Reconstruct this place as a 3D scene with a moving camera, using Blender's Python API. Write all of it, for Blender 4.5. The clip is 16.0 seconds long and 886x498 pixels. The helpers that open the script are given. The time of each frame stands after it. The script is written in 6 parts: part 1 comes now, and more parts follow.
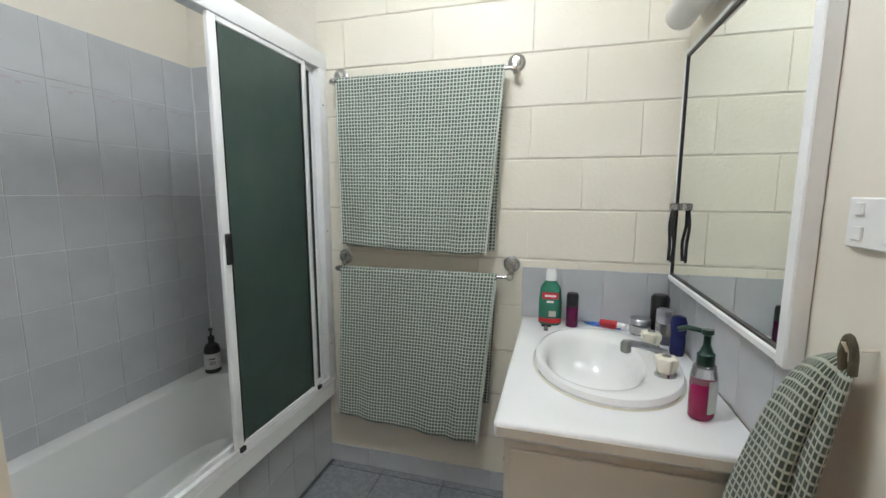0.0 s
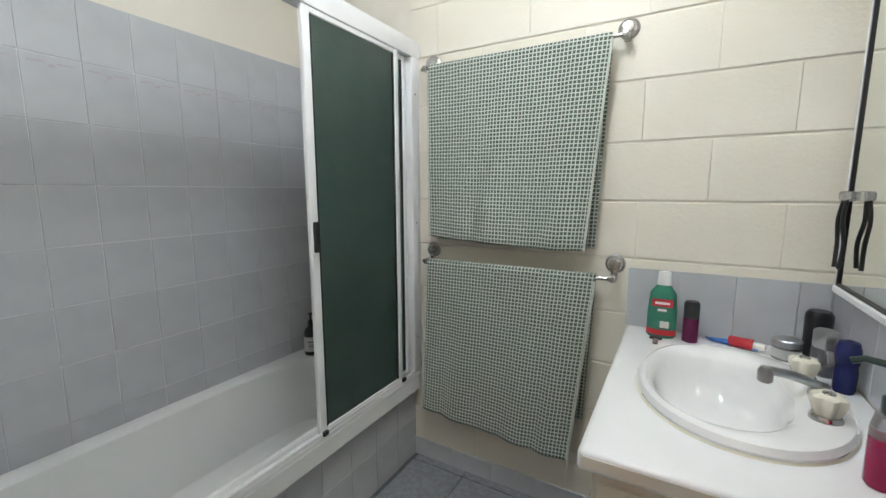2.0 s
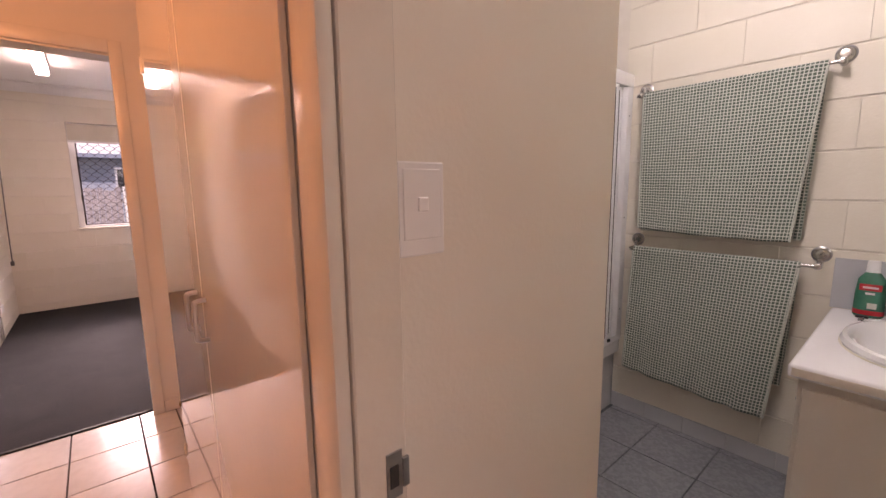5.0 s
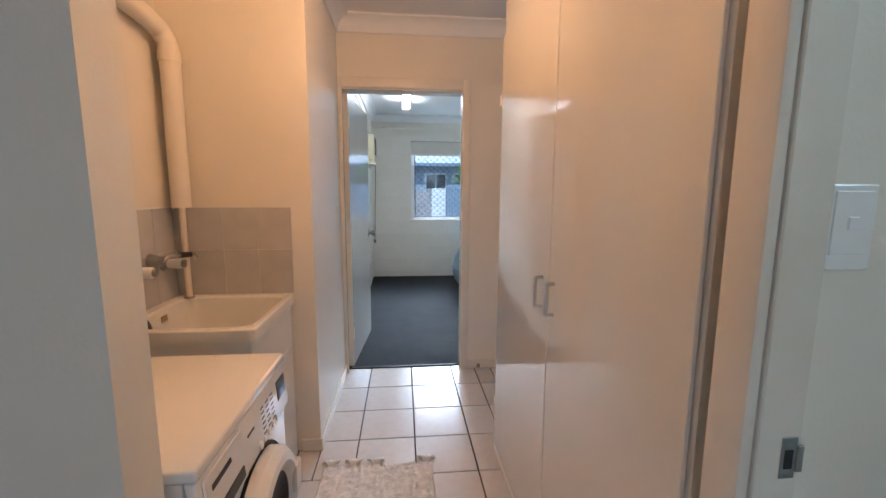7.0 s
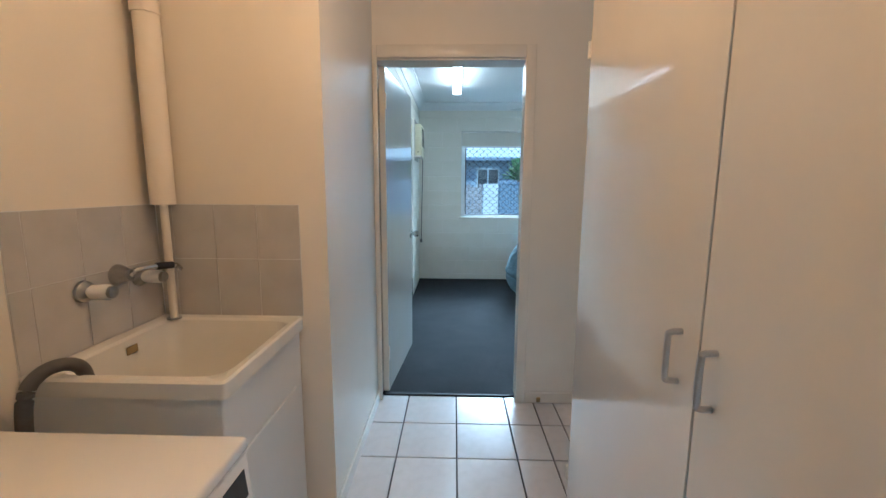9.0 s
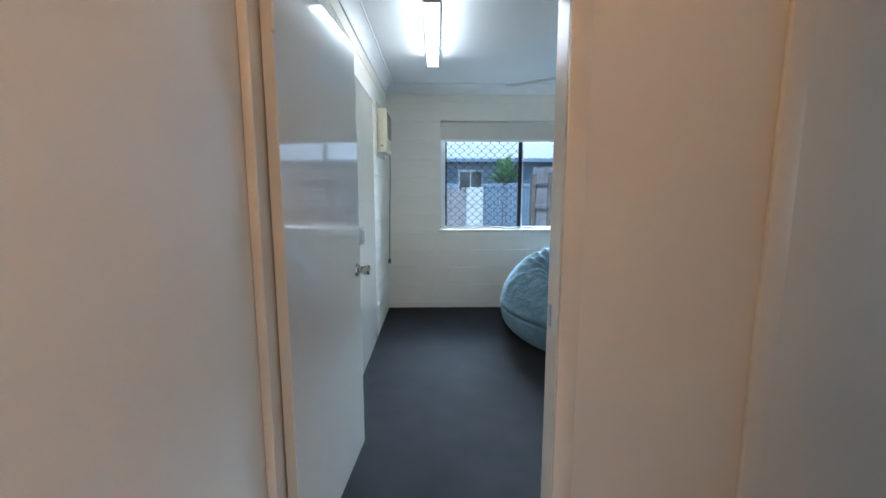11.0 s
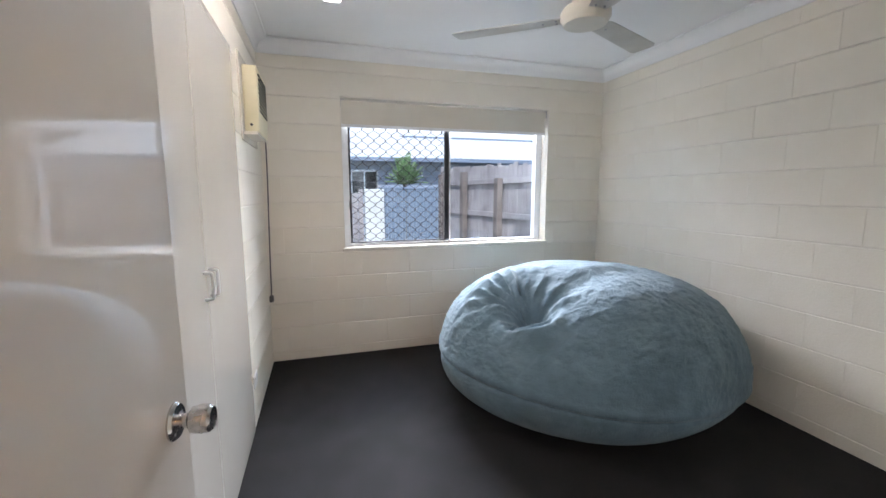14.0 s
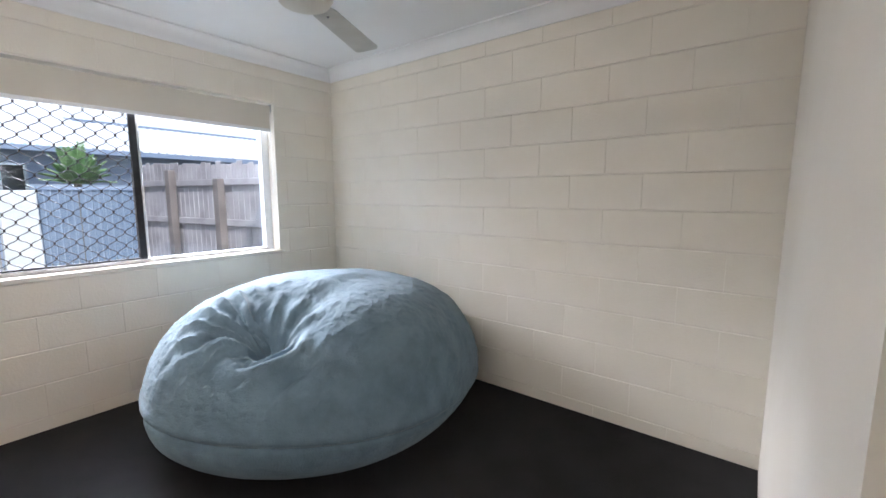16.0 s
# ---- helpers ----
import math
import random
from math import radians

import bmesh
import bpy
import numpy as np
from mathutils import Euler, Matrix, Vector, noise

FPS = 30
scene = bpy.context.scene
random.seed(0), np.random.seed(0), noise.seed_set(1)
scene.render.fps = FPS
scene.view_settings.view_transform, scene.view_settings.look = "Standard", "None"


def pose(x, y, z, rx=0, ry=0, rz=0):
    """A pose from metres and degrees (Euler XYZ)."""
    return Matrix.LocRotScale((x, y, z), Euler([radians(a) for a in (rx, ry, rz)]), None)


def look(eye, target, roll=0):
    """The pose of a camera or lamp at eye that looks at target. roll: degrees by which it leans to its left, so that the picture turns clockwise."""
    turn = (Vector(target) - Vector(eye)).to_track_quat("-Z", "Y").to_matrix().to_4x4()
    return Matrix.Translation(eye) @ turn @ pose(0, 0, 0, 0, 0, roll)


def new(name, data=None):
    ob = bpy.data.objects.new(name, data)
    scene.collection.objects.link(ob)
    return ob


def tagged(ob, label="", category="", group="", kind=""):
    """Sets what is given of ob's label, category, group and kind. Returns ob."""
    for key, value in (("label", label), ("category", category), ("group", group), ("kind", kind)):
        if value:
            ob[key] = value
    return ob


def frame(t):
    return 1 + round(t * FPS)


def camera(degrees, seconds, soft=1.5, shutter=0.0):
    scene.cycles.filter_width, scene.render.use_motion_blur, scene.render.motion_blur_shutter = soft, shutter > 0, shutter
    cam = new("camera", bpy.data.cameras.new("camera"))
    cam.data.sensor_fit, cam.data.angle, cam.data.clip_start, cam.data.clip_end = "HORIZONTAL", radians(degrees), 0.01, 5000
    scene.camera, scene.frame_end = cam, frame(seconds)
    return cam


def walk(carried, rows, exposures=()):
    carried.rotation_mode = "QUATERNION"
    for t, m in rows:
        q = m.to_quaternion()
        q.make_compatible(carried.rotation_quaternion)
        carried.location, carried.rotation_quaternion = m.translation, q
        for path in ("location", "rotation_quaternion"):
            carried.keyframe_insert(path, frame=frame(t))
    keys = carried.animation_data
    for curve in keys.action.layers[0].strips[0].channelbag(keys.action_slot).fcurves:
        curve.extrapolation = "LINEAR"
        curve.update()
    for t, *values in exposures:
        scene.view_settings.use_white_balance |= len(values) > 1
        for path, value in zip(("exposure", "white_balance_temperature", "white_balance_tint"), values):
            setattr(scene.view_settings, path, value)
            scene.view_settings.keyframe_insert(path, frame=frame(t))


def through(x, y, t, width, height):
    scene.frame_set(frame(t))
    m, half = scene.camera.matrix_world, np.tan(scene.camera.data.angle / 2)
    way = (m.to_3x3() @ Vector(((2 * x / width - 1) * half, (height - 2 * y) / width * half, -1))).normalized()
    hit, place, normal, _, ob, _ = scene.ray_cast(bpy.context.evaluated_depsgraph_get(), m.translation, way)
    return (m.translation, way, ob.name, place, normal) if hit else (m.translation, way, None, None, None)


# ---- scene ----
cam = camera(94.7, 16.0)
PATH = [
    (0, (0.135, 1.476, 1.318), (2.045, 2.005, 1.05), 0.1),
    (0.5, (0.211, 1.461, 1.31), (2.037, 2.227, 1.034), 0.2),
    (1, (0.255, 1.449, 1.3), (1.995, 2.393, 1.017), 0.2),
    (1.5, (0.269, 1.453, 1.289), (1.969, 2.466, 1.002), 0.1),
    (2, (0.255, 1.461, 1.29), (1.97, 2.45, 1.009), -0.1),
    (2.5, (0.203, 1.477, 1.296), (1.959, 2.393, 1.019), -0.4),
    (3, (0.076, 1.5, 1.301), (1.868, 2.344, 1.028), -0.7),
    (3.2, (0.022, 1.503, 1.301), (1.82, 2.338, 1.032), -0.8),
    (5.3, (-0.55, 1.37, 1.331), (0.567, 3.003, 1.037), -0.8),
    (5.5, (-0.587, 1.361, 1.335), (0.416, 3.066, 1.043), -0.8),
    (6, (-0.685, 1.328, 1.338), (-0.012, 3.19, 1.055), -0.5),
    (6.5, (-0.758, 1.304, 1.341), (-0.368, 3.247, 1.066), -0.1),
    (7, (-0.767, 1.301, 1.343), (-0.573, 3.273, 1.068), 0.3),
    (7.5, (-0.726, 1.312, 1.339), (-0.664, 3.291, 1.054), 0.5),
    (8, (-0.71, 1.378, 1.321), (-0.72, 3.356, 1.028), 0.5),
    (8.5, (-0.732, 1.601, 1.316), (-0.762, 3.581, 1.029), 0.5),
    (9, (-0.737, 1.847, 1.33), (-0.789, 3.824, 1.036), 0.3),
    (9.2, (-0.731, 1.967, 1.325), (-0.793, 3.944, 1.034), 0.1),
    (11.3, (-0.697, 3.314, 1.352), (-0.654, 5.295, 1.08), 0.0),
    (11.5, (-0.699, 3.435, 1.353), (-0.678, 5.418, 1.098), 0.0),
    (12, (-0.715, 3.707, 1.363), (-0.662, 5.687, 1.081), 0.0),
    (12.5, (-0.706, 3.955, 1.358), (-0.626, 5.936, 1.09), -0.2),
    (13, (-0.728, 4.107, 1.363), (-0.534, 6.078, 1.087), -0.2),
    (13.5, (-0.783, 4.24, 1.376), (-0.413, 6.187, 1.109), -0.2),
    (14, (-0.819, 4.328, 1.374), (-0.253, 6.227, 1.101), -0.1),
    (14.5, (-0.793, 4.369, 1.374), (-0.014, 6.189, 1.092), 0.1),
    (15, (-0.728, 4.436, 1.369), (0.28, 6.141, 1.091), 0.1),
    (15.5, (-0.65, 4.487, 1.371), (0.616, 6.012, 1.101), 0.3),
    (16, (-0.662, 4.55, 1.381), (0.906, 5.765, 1.12), -0.0),
]
walk(cam, [(t, look(e, g, r)) for t, e, g, r in PATH], exposures=[(0, 0.33, 7500, 30), (3.5, 0.28, 7600, 31), (5.3, -0.12, 9000, 57), (6.0, -0.2, 7400, 38), (6.5, -0.15, 6300, 22), (7.0, -0.1, 5500, 9), (8.0, -0.08, 5000, 0), (9.2, -0.18, 4700, -5), (11.5, -0.22, 5550, 8), (12.5, 0.05, 6150, 15), (13.5, 0.06, 6500, 18), (16, 0.22, 6650, 20)])

# ---------- world, sun, lamps ----------
world = bpy.data.worlds.new("world")
scene.world = world
world.use_nodes = True
wn = world.node_tree
sky = wn.nodes.new("ShaderNodeTexSky")
sky.sky_type, sky.sun_disc = "NISHITA", False
sky.sun_elevation, sky.sun_rotation = radians(48), radians(200)
wn.links.new(sky.outputs[0], wn.nodes["Background"].inputs[0])
wn.nodes["Background"].inputs[1].default_value = 0.15


def lamp(name, kind, m, energy, colour, size=0.1, size_y=None):
    d = bpy.data.lights.new(name, kind)
    d.energy, d.color = energy, colour
    if kind == "AREA":
        d.size = size
        if size_y:
            d.shape, d.size_y = "RECTANGLE", size_y
    elif kind == "SUN":
        d.angle = radians(size)
    else:
        d.shadow_soft_size = size
    ob = new(name, d)
    ob.matrix_world = m
    return ob


lamp("sun", "SUN", look((0, 0, 0), (0.35, 0.75, -0.95)), 4.9, (1.0, 0.95, 0.88), 0.6)
# unseen area lamps added to stand in for daylight from windows and passage
skylight = lamp("window_daylight", "AREA", look((0.75, 10.6, 3.1), (0.0, 6.6, 0.9)), 235, (0.86, 0.93, 1.0), 2.8, 1.0)
skylight.data.spread = radians(85)
lamp("living_daylight", "AREA", look((-1.4, -1.35, 1.4), (-1.4, 1.0, 1.2)), 5.2, (0.72, 0.83, 1.0), 1.5, 1.1)
lamp("passage_daylight", "AREA", look((2.25, 3.75, 1.5), (-0.5, 3.75, 0.5)), 4.5, (0.78, 0.88, 1.0), 0.8, 1.1)
# electric light
lamp("bathroom_lamp", "POINT", pose(0.82, 1.82, 2.36), 24, (0.745, 1.0, 1.09), 0.14)
lamp("hall_lamp", "POINT", pose(-0.72, 2.62, 2.36), 25, (1.0, 0.49, 0.20), 0.09)

# ---------- materials ----------


def material(name, colour, rough=0.5, metal=0.0, colour2=None, scale=6.0, detail=6.0, bump=0.0, bump_scale=60.0,
             coat=0.0, sheen=0.0, spread=(0.35, 0.65), per_object=0.0, transmission=0.0, ior=1.45, alpha=1.0, rough2=None):
    """A principled material whose colour wanders between two tones at one scale and whose relief lies at another."""
    m = bpy.data.materials.new(name)
    m.use_nodes = True
    t = m.node_tree
    b = t.nodes["Principled BSDF"]
    b.inputs["Base Color"].default_value = (*colour, 1)
    b.inputs["Roughness"].default_value = rough
    b.inputs["Metallic"].default_value = metal
    b.inputs["Coat Weight"].default_value = coat
    b.inputs["Sheen Weight"].default_value = sheen
    b.inputs["Transmission Weight"].default_value = transmission
    b.inputs["IOR"].default_value = ior
    b.inputs["Alpha"].default_value = alpha
    co = t.nodes.new("ShaderNodeTexCoord")
    if colour2 or rough2 is not None:
        n = t.nodes.new("ShaderNodeTexNoise")
        n.inputs["Scale"].default_value, n.inputs["Detail"].default_value = scale, detail
        t.links.new(co.outputs["Object"], n.inputs["Vector"])
        r = t.nodes.new("ShaderNodeMapRange")
        r.inputs[1].default_value, r.inputs[2].default_value = spread
        t.links.new(n.outputs[0], r.inputs[0])
        last = r.outputs[0]
        if per_object:
            inf = t.nodes.new("ShaderNodeObjectInfo")
            mx = t.nodes.new("ShaderNodeMath")
            mx.operation = "MULTIPLY_ADD"
            mx.inputs[1].default_value = per_object
            t.links.new(inf.outputs["Random"], mx.inputs[0])
            t.links.new(last, mx.inputs[2])
            last = mx.outputs[0]
        if colour2:
            c = t.nodes.new("ShaderNodeMix")
            c.data_type = "RGBA"
            c.inputs[6].default_value, c.inputs[7].default_value = (*colour, 1), (*colour2, 1)
            t.links.new(last, c.inputs[0])
            t.links.new(c.outputs[2], b.inputs["Base Color"])
        if rough2 is not None:
            rr = t.nodes.new("ShaderNodeMapRange")
            rr.inputs[3].default_value, rr.inputs[4].default_value = rough, rough2
            t.links.new(last, rr.inputs[0])
            t.links.new(rr.outputs[0], b.inputs["Roughness"])
    if bump:
        n2 = t.nodes.new("ShaderNodeTexNoise")
        n2.inputs["Scale"].default_value, n2.inputs["Detail"].default_value = bump_scale, 4
        t.links.new(co.outputs["Object"], n2.inputs["Vector"])
        bp = t.nodes.new("ShaderNodeBump")
        bp.inputs["Strength"].default_value, bp.inputs["Distance"].default_value = bump, 0.004
        t.links.new(n2.outputs[0], bp.inputs["Height"])
        t.links.new(bp.outputs[0], b.inputs["Normal"])
    return m


def glow(name, colour, strength):
    m = bpy.data.materials.new(name)
    m.use_nodes = True
    b = m.node_tree.nodes["Principled BSDF"]
    b.inputs["Base Color"].default_value = (0.8, 0.8, 0.8, 1)
    b.inputs["Emission Color"].default_value, b.inputs["Emission Strength"].default_value = (*colour, 1), strength
    return m


M = {}
M["block"] = material("cream_block_paint", (0.76, 0.712, 0.61), 0.42, colour2=(0.80, 0.752, 0.66), scale=2.2, bump=0.35, bump_scale=90, per_object=0.10)
M["mortar"] = material("painted_mortar", (0.74, 0.69, 0.61), 0.6, colour2=(0.78, 0.73, 0.66), scale=9, bump=0.4, bump_scale=70)
M["plaster"] = material("cream_wall_paint", (0.76, 0.71, 0.62), 0.45, colour2=(0.80, 0.76, 0.68), scale=1.5, bump=0.12, bump_scale=120)
M["ceiling"] = material("white_ceiling_paint", (0.80, 0.80, 0.79), 0.75, colour2=(0.84, 0.84, 0.83), scale=1.2, bump=0.1, bump_scale=150)
M["enamel"] = material("cream_gloss_enamel", (0.76, 0.72, 0.64), 0.09, colour2=(0.80, 0.77, 0.70), scale=1.1, bump=0.035, bump_scale=55, rough2=0.14, coat=0.9, ior=1.55)
M["trim"] = material("cream_trim_enamel", (0.74, 0.69, 0.60), 0.25, colour2=(0.79, 0.75, 0.67), scale=5, bump=0.12, bump_scale=60)
M["carpet"] = material("charcoal_carpet", (0.0072, 0.0068, 0.0076), 0.98, colour2=(0.0128, 0.0120, 0.0132), scale=5, detail=12, bump=1.0, bump_scale=420)
M["hall_tile"] = material("beige_ceramic_tile", (0.60, 0.56, 0.53), 0.19, colour2=(0.645, 0.605, 0.575), scale=22, detail=8, bump=0.05, bump_scale=30, per_object=0.3, rough2=0.23)
M["grout"] = material("brown_grout", (0.030, 0.022, 0.019), 0.9, colour2=(0.06, 0.045, 0.038), scale=20, bump=0.5)
M["bath_floor_tile"] = material("grey_floor_tile", (0.215, 0.23, 0.25), 0.38, colour2=(0.275, 0.292, 0.315), scale=60, detail=4, bump=0.35, bump_scale=150, spread=(0.42, 0.6))
M["dark_grout"] = material("dark_grout", (0.09, 0.10, 0.11), 0.9, colour2=(0.14, 0.15, 0.16), scale=30, bump=0.4)
M["wall_tile"] = material("pale_grey_wall_tile", (0.47, 0.49, 0.515), 0.16, colour2=(0.53, 0.55, 0.575), scale=5, bump=0.05, bump_scale=16, per_object=0.35, rough2=0.24)
M["tile_grout"] = material("white_tile_grout", (0.70, 0.71, 0.72), 0.8, colour2=(0.40, 0.39, 0.38), scale=2.4, detail=8, spread=(0.50, 0.75), bump=0.3)

# ---------- building blocks ----------


def box(bm, x0, x1, y0, y1, z0, z1, bevel=0.0, seg=1):
    """Adds a box, with its edges rounded if bevel is given."""
    m = Matrix.LocRotScale(((x0 + x1) / 2, (y0 + y1) / 2, (z0 + z1) / 2), None, (abs(x1 - x0), abs(y1 - y0), abs(z1 - z0)))
    vs = bmesh.ops.create_cube(bm, size=1, matrix=m)["verts"]
    if bevel:
        es = list({e for v in vs for e in v.link_edges})
        bmesh.ops.bevel(bm, geom=es, offset=bevel, segments=seg, affect="EDGES", profile=0.5)
    return bm


def boxes(*rows, bevel=0.0, seg=1):
    bm = bmesh.new()
    for r in rows:
        box(bm, *r, bevel=bevel, seg=seg)
    return bm


def cyl(bm, p, q, r, r2=None, n=20, caps=True):
    """A cylinder or cone from p to q."""
    p, q = Vector(p), Vector(q)
    m = Matrix.Translation((p + q) / 2) @ (q - p).to_track_quat("Z", "Y").to_matrix().to_4x4()
    bmesh.ops.create_cone(bm, cap_ends=caps, segments=n, radius1=r, radius2=r if r2 is None else r2, depth=(q - p).length, matrix=m)
    return bm


def lathe(bm, profile, m=None, n=28, sx=1.0, sy=1.0):
    """Turns a profile of (radius, height) round the z axis, then lays it by m."""
    m = m or Matrix()
    rings = []
    for r, z in profile:
        if r < 1e-5:
            rings.append([bm.verts.new(m @ Vector((0, 0, z)))])
        else:
            rings.append([bm.verts.new(m @ Vector((sx * r * math.cos(2 * math.pi * i / n), sy * r * math.sin(2 * math.pi * i / n), z))) for i in range(n)])
    for a, b in zip(rings, rings[1:]):
        for i in range(n):
            j = (i + 1) % n
            vs = [a[i % len(a)], a[j % len(a)], b[j % len(b)], b[i % len(b)]]
            vs = list(dict.fromkeys(vs))
            if len(vs) > 2:
                bm.faces.new(vs)
    return bm


def tube(bm, points, r, n=10, closed=False):
    """A round bar along points."""
    ps = [Vector(p) for p in points]
    rings = []
    up = Vector((0.13, 0.21, 0.97))
    for i, p in enumerate(ps):
        d = (ps[min(i + 1, len(ps) - 1)] - ps[max(i - 1, 0)]).normalized()
        a = d.cross(up)
        if a.length < 0.05:
            a = d.cross(Vector((1, 0, 0)))
        a.normalize()
        b = d.cross(a)
        rings.append([bm.verts.new(p + r * (math.cos(2 * math.pi * k / n) * a + math.sin(2 * math.pi * k / n) * b)) for k in range(n)])
    for p, q in zip(rings, rings[1:]):
        for k in range(n):
            bm.faces.new((p[k], p[(k + 1) % n], q[(k + 1) % n], q[k]))
    bm.faces.new(rings[0]), bm.faces.new(rings[-1])
    return bm


def arc(points, steps=8):
    """A smooth line through points (Catmull-Rom)."""
    ps = [Vector(p) for p in points]
    ps = [2 * ps[0] - ps[1]] + ps + [2 * ps[-1] - ps[-2]]
    out = []
    for a, b, c, d in zip(ps, ps[1:], ps[2:], ps[3:]):
        for k in range(steps):
            t = k / steps
            out.append(0.5 * (2 * b + (c - a) * t + (2 * a - 5 * b + 4 * c - d) * t * t + (3 * b - a - 3 * c + d) * t ** 3))
    out.append(ps[-2])
    return out


def mesh_of(name, bm, mat, smooth=True):
    bmesh.ops.recalc_face_normals(bm, faces=bm.faces)
    me = bpy.data.meshes.new(name)
    bm.to_mesh(me)
    bm.free()
    if mat:
        me.materials.append(M[mat])
    if smooth:
        me.shade_smooth()
        me.set_sharp_from_angle(angle=radians(35))
    return me


def thing(name, x, y, z, label, category, group="", kind="", rz=0.0):
    ob = new(name)
    ob.empty_display_size = 0.05
    ob.matrix_world = pose(x, y, z, 0, 0, rz)
    return tagged(ob, label, category, group, kind)


def part(name, bm, mat, parent=None, label="", smooth=True, local=False):
    """Links a bmesh as one mesh object; world coordinates, or its parent's own if local."""
    me = mesh_of(name, bm, mat, smooth)
    ob = new(name, me)
    if parent:
        if not local:
            bpy.context.view_layer.update()
            me.transform(parent.matrix_world.inverted())
        ob.parent = parent
    if label:
        ob["label"] = label
    return ob


def structure(name, bm, mat, label, smooth=False):
    return tagged(part(name, bm, mat, smooth=smooth), label, name.split("_")[0], kind="structure")


def wall_boxes(axis, at0, at1, a0, a1, z0, z1, holes=()):
    """A wall of thickness at0..at1 across axis, from a0 to a1 along it, with holes (b0, b1, w0, w1)."""
    cuts = sorted({a0, a1, *[h[0] for h in holes], *[h[1] for h in holes]})
    rows = []
    for p, q in zip(cuts, cuts[1:]):
        zs = [(z0, z1)]
        for b0, b1, w0, w1 in holes:
            if b0 <= p and q <= b1:
                zs = [(s, e) for s0, e0 in zs for s, e in ((s0, min(e0, w0)), (max(s0, w1), e0)) if e - s > 1e-4]
        for s, e in zs:
            rows.append((at0, at1, p, q, s, e) if axis == "x" else (p, q, at0, at1, s, e))
    return boxes(*rows)


CEIL = 2.50
# the large structure: bathroom x 0.275..1.815, y 1.05..3.21; hall x -1.205..-0.30; bedroom x -1.24..1.81, y 4.43..7.78
T = 0.012
# bathroom
structure("wall_towel", boxes((1.8185, 1.92, 0.95, 3.30, 0, CEIL)), "mortar", "cream painted concrete block wall behind the towels")
structure("wall_mirror", boxes((-0.29, 1.823, 0.95, 1.05, 0, CEIL)), "plaster", "cream painted wall behind the mirror")
structure("wall_bath", boxes((0.17, 1.823, 3.218, 3.27, 0, CEIL)), "plaster", "wall with grey tiles beside the bath")
structure("wall_switch", boxes((-0.225, 0.281, 1.785, 1.86, 0, CEIL), (0.17, 0.276, 1.86, 3.218, 0, CEIL)), "plaster", "cream painted wall with the light switch")
structure("wall_bath_door", boxes((-0.29, -0.225, 1.05, 1.875, 2.05, CEIL)), "plaster", "cream wall above the bathroom door")
# hall
structure("wall_laundry_back", boxes((-1.95, -1.845, 1.92, 3.435, 0, CEIL)), "plaster", "cream painted wall behind the laundry tub")
structure("wall_laundry_end", boxes((-1.845, -1.205, 3.335, 3.435, 0, CEIL)), "plaster", "cream painted wall at the end of the laundry recess")
structure("wall_stub", boxes((-1.95, -1.20, 1.92, 2.015, 0, CEIL)), "plaster", "cream painted short wall beside the washing machine")
structure("wall_hall", boxes((-1.30, -1.205, 3.435, 4.265, 0, CEIL)), "plaster", "cream painted hall wall")
structure("wall_door", wall_boxes("y", 4.265, 4.40, -1.30, 2.3, 0, CEIL, [(-1.204, -0.316, -1, 2.06)]), "plaster", "cream painted wall round the bedroom door")
structure("wall_passage", boxes((-0.22, 2.3, 3.27, 3.31, 0, CEIL)), "plaster", "cream painted wall of the side passage")
structure("wall_passage_end", wall_boxes("x", 2.3, 2.38, 3.2, 4.5, 0, CEIL, [(3.35, 4.15, 0.95, 2.05)]), "plaster", "cream painted wall at the end of the passage")
# living side behind
structure("wall_living_east", boxes((-0.30, -0.23, -1.4, 1.05, 0, CEIL)), "plaster", "cream painted wall of the living room")
structure("wall_living_west", boxes((-2.6, -2.5, -1.4, 2.0, 0, CEIL), (-2.5, -1.95, 1.95, 2.0, 0, CEIL)), "plaster", "cream painted wall of the living room")
structure("wall_living_south", wall_boxes("y", -1.5, -1.4, -2.6, -0.2, 0, CEIL, [(-2.15, -0.65, 0.85, 1.95)]), "plaster", "cream painted wall with a window opening")
# bedroom
structure("wall_robe", boxes((-1.33, -1.2435, 4.40, 7.9, 0, CEIL)), "mortar", "cream painted wall behind the wardrobe doors")
structure("wall_window", wall_boxes("y", 7.7835, 7.97, -1.33, 1.92, 0, CEIL, [(-0.645, 1.235, 0.905, 2.132)]), "mortar", "cream painted concrete block wall with a window")
structure("wall_right", boxes((1.8135, 1.92, 4.40, 7.7835, 0, CEIL)), "mortar", "cream painted concrete block wall of the bedroom")
structure("wall_near", boxes((-0.15, 1.818, 4.40, 4.455, 0, CEIL)), "plaster", "cream painted wall beside the bedroom door")
structure("floor_slab", boxes((-2.6, 2.38, -1.5, 4.33, -0.2, -0.012)), "grout", "grouted slab under the tiles")
structure("floor_bathroom", boxes((-0.225, 1.823, 1.05, 3.218, -0.012, -0.008)), "dark_grout", "grey grouted bathroom floor")
structure("floor_bedroom", boxes((-1.33, 1.92, 4.33, 7.97, -0.2, 0.004)), "carpet", "charcoal carpet on the bedroom floor")
structure("ceiling_hall", boxes((-2.6, 2.38, -1.5, 4.33, CEIL, CEIL + 0.1)), "ceiling", "white painted plasterboard ceiling")
structure("ceiling_bedroom", boxes((-1.33, 1.92, 4.33, 7.97, CEIL, CEIL + 0.1)), "ceiling", "white painted plasterboard ceiling")

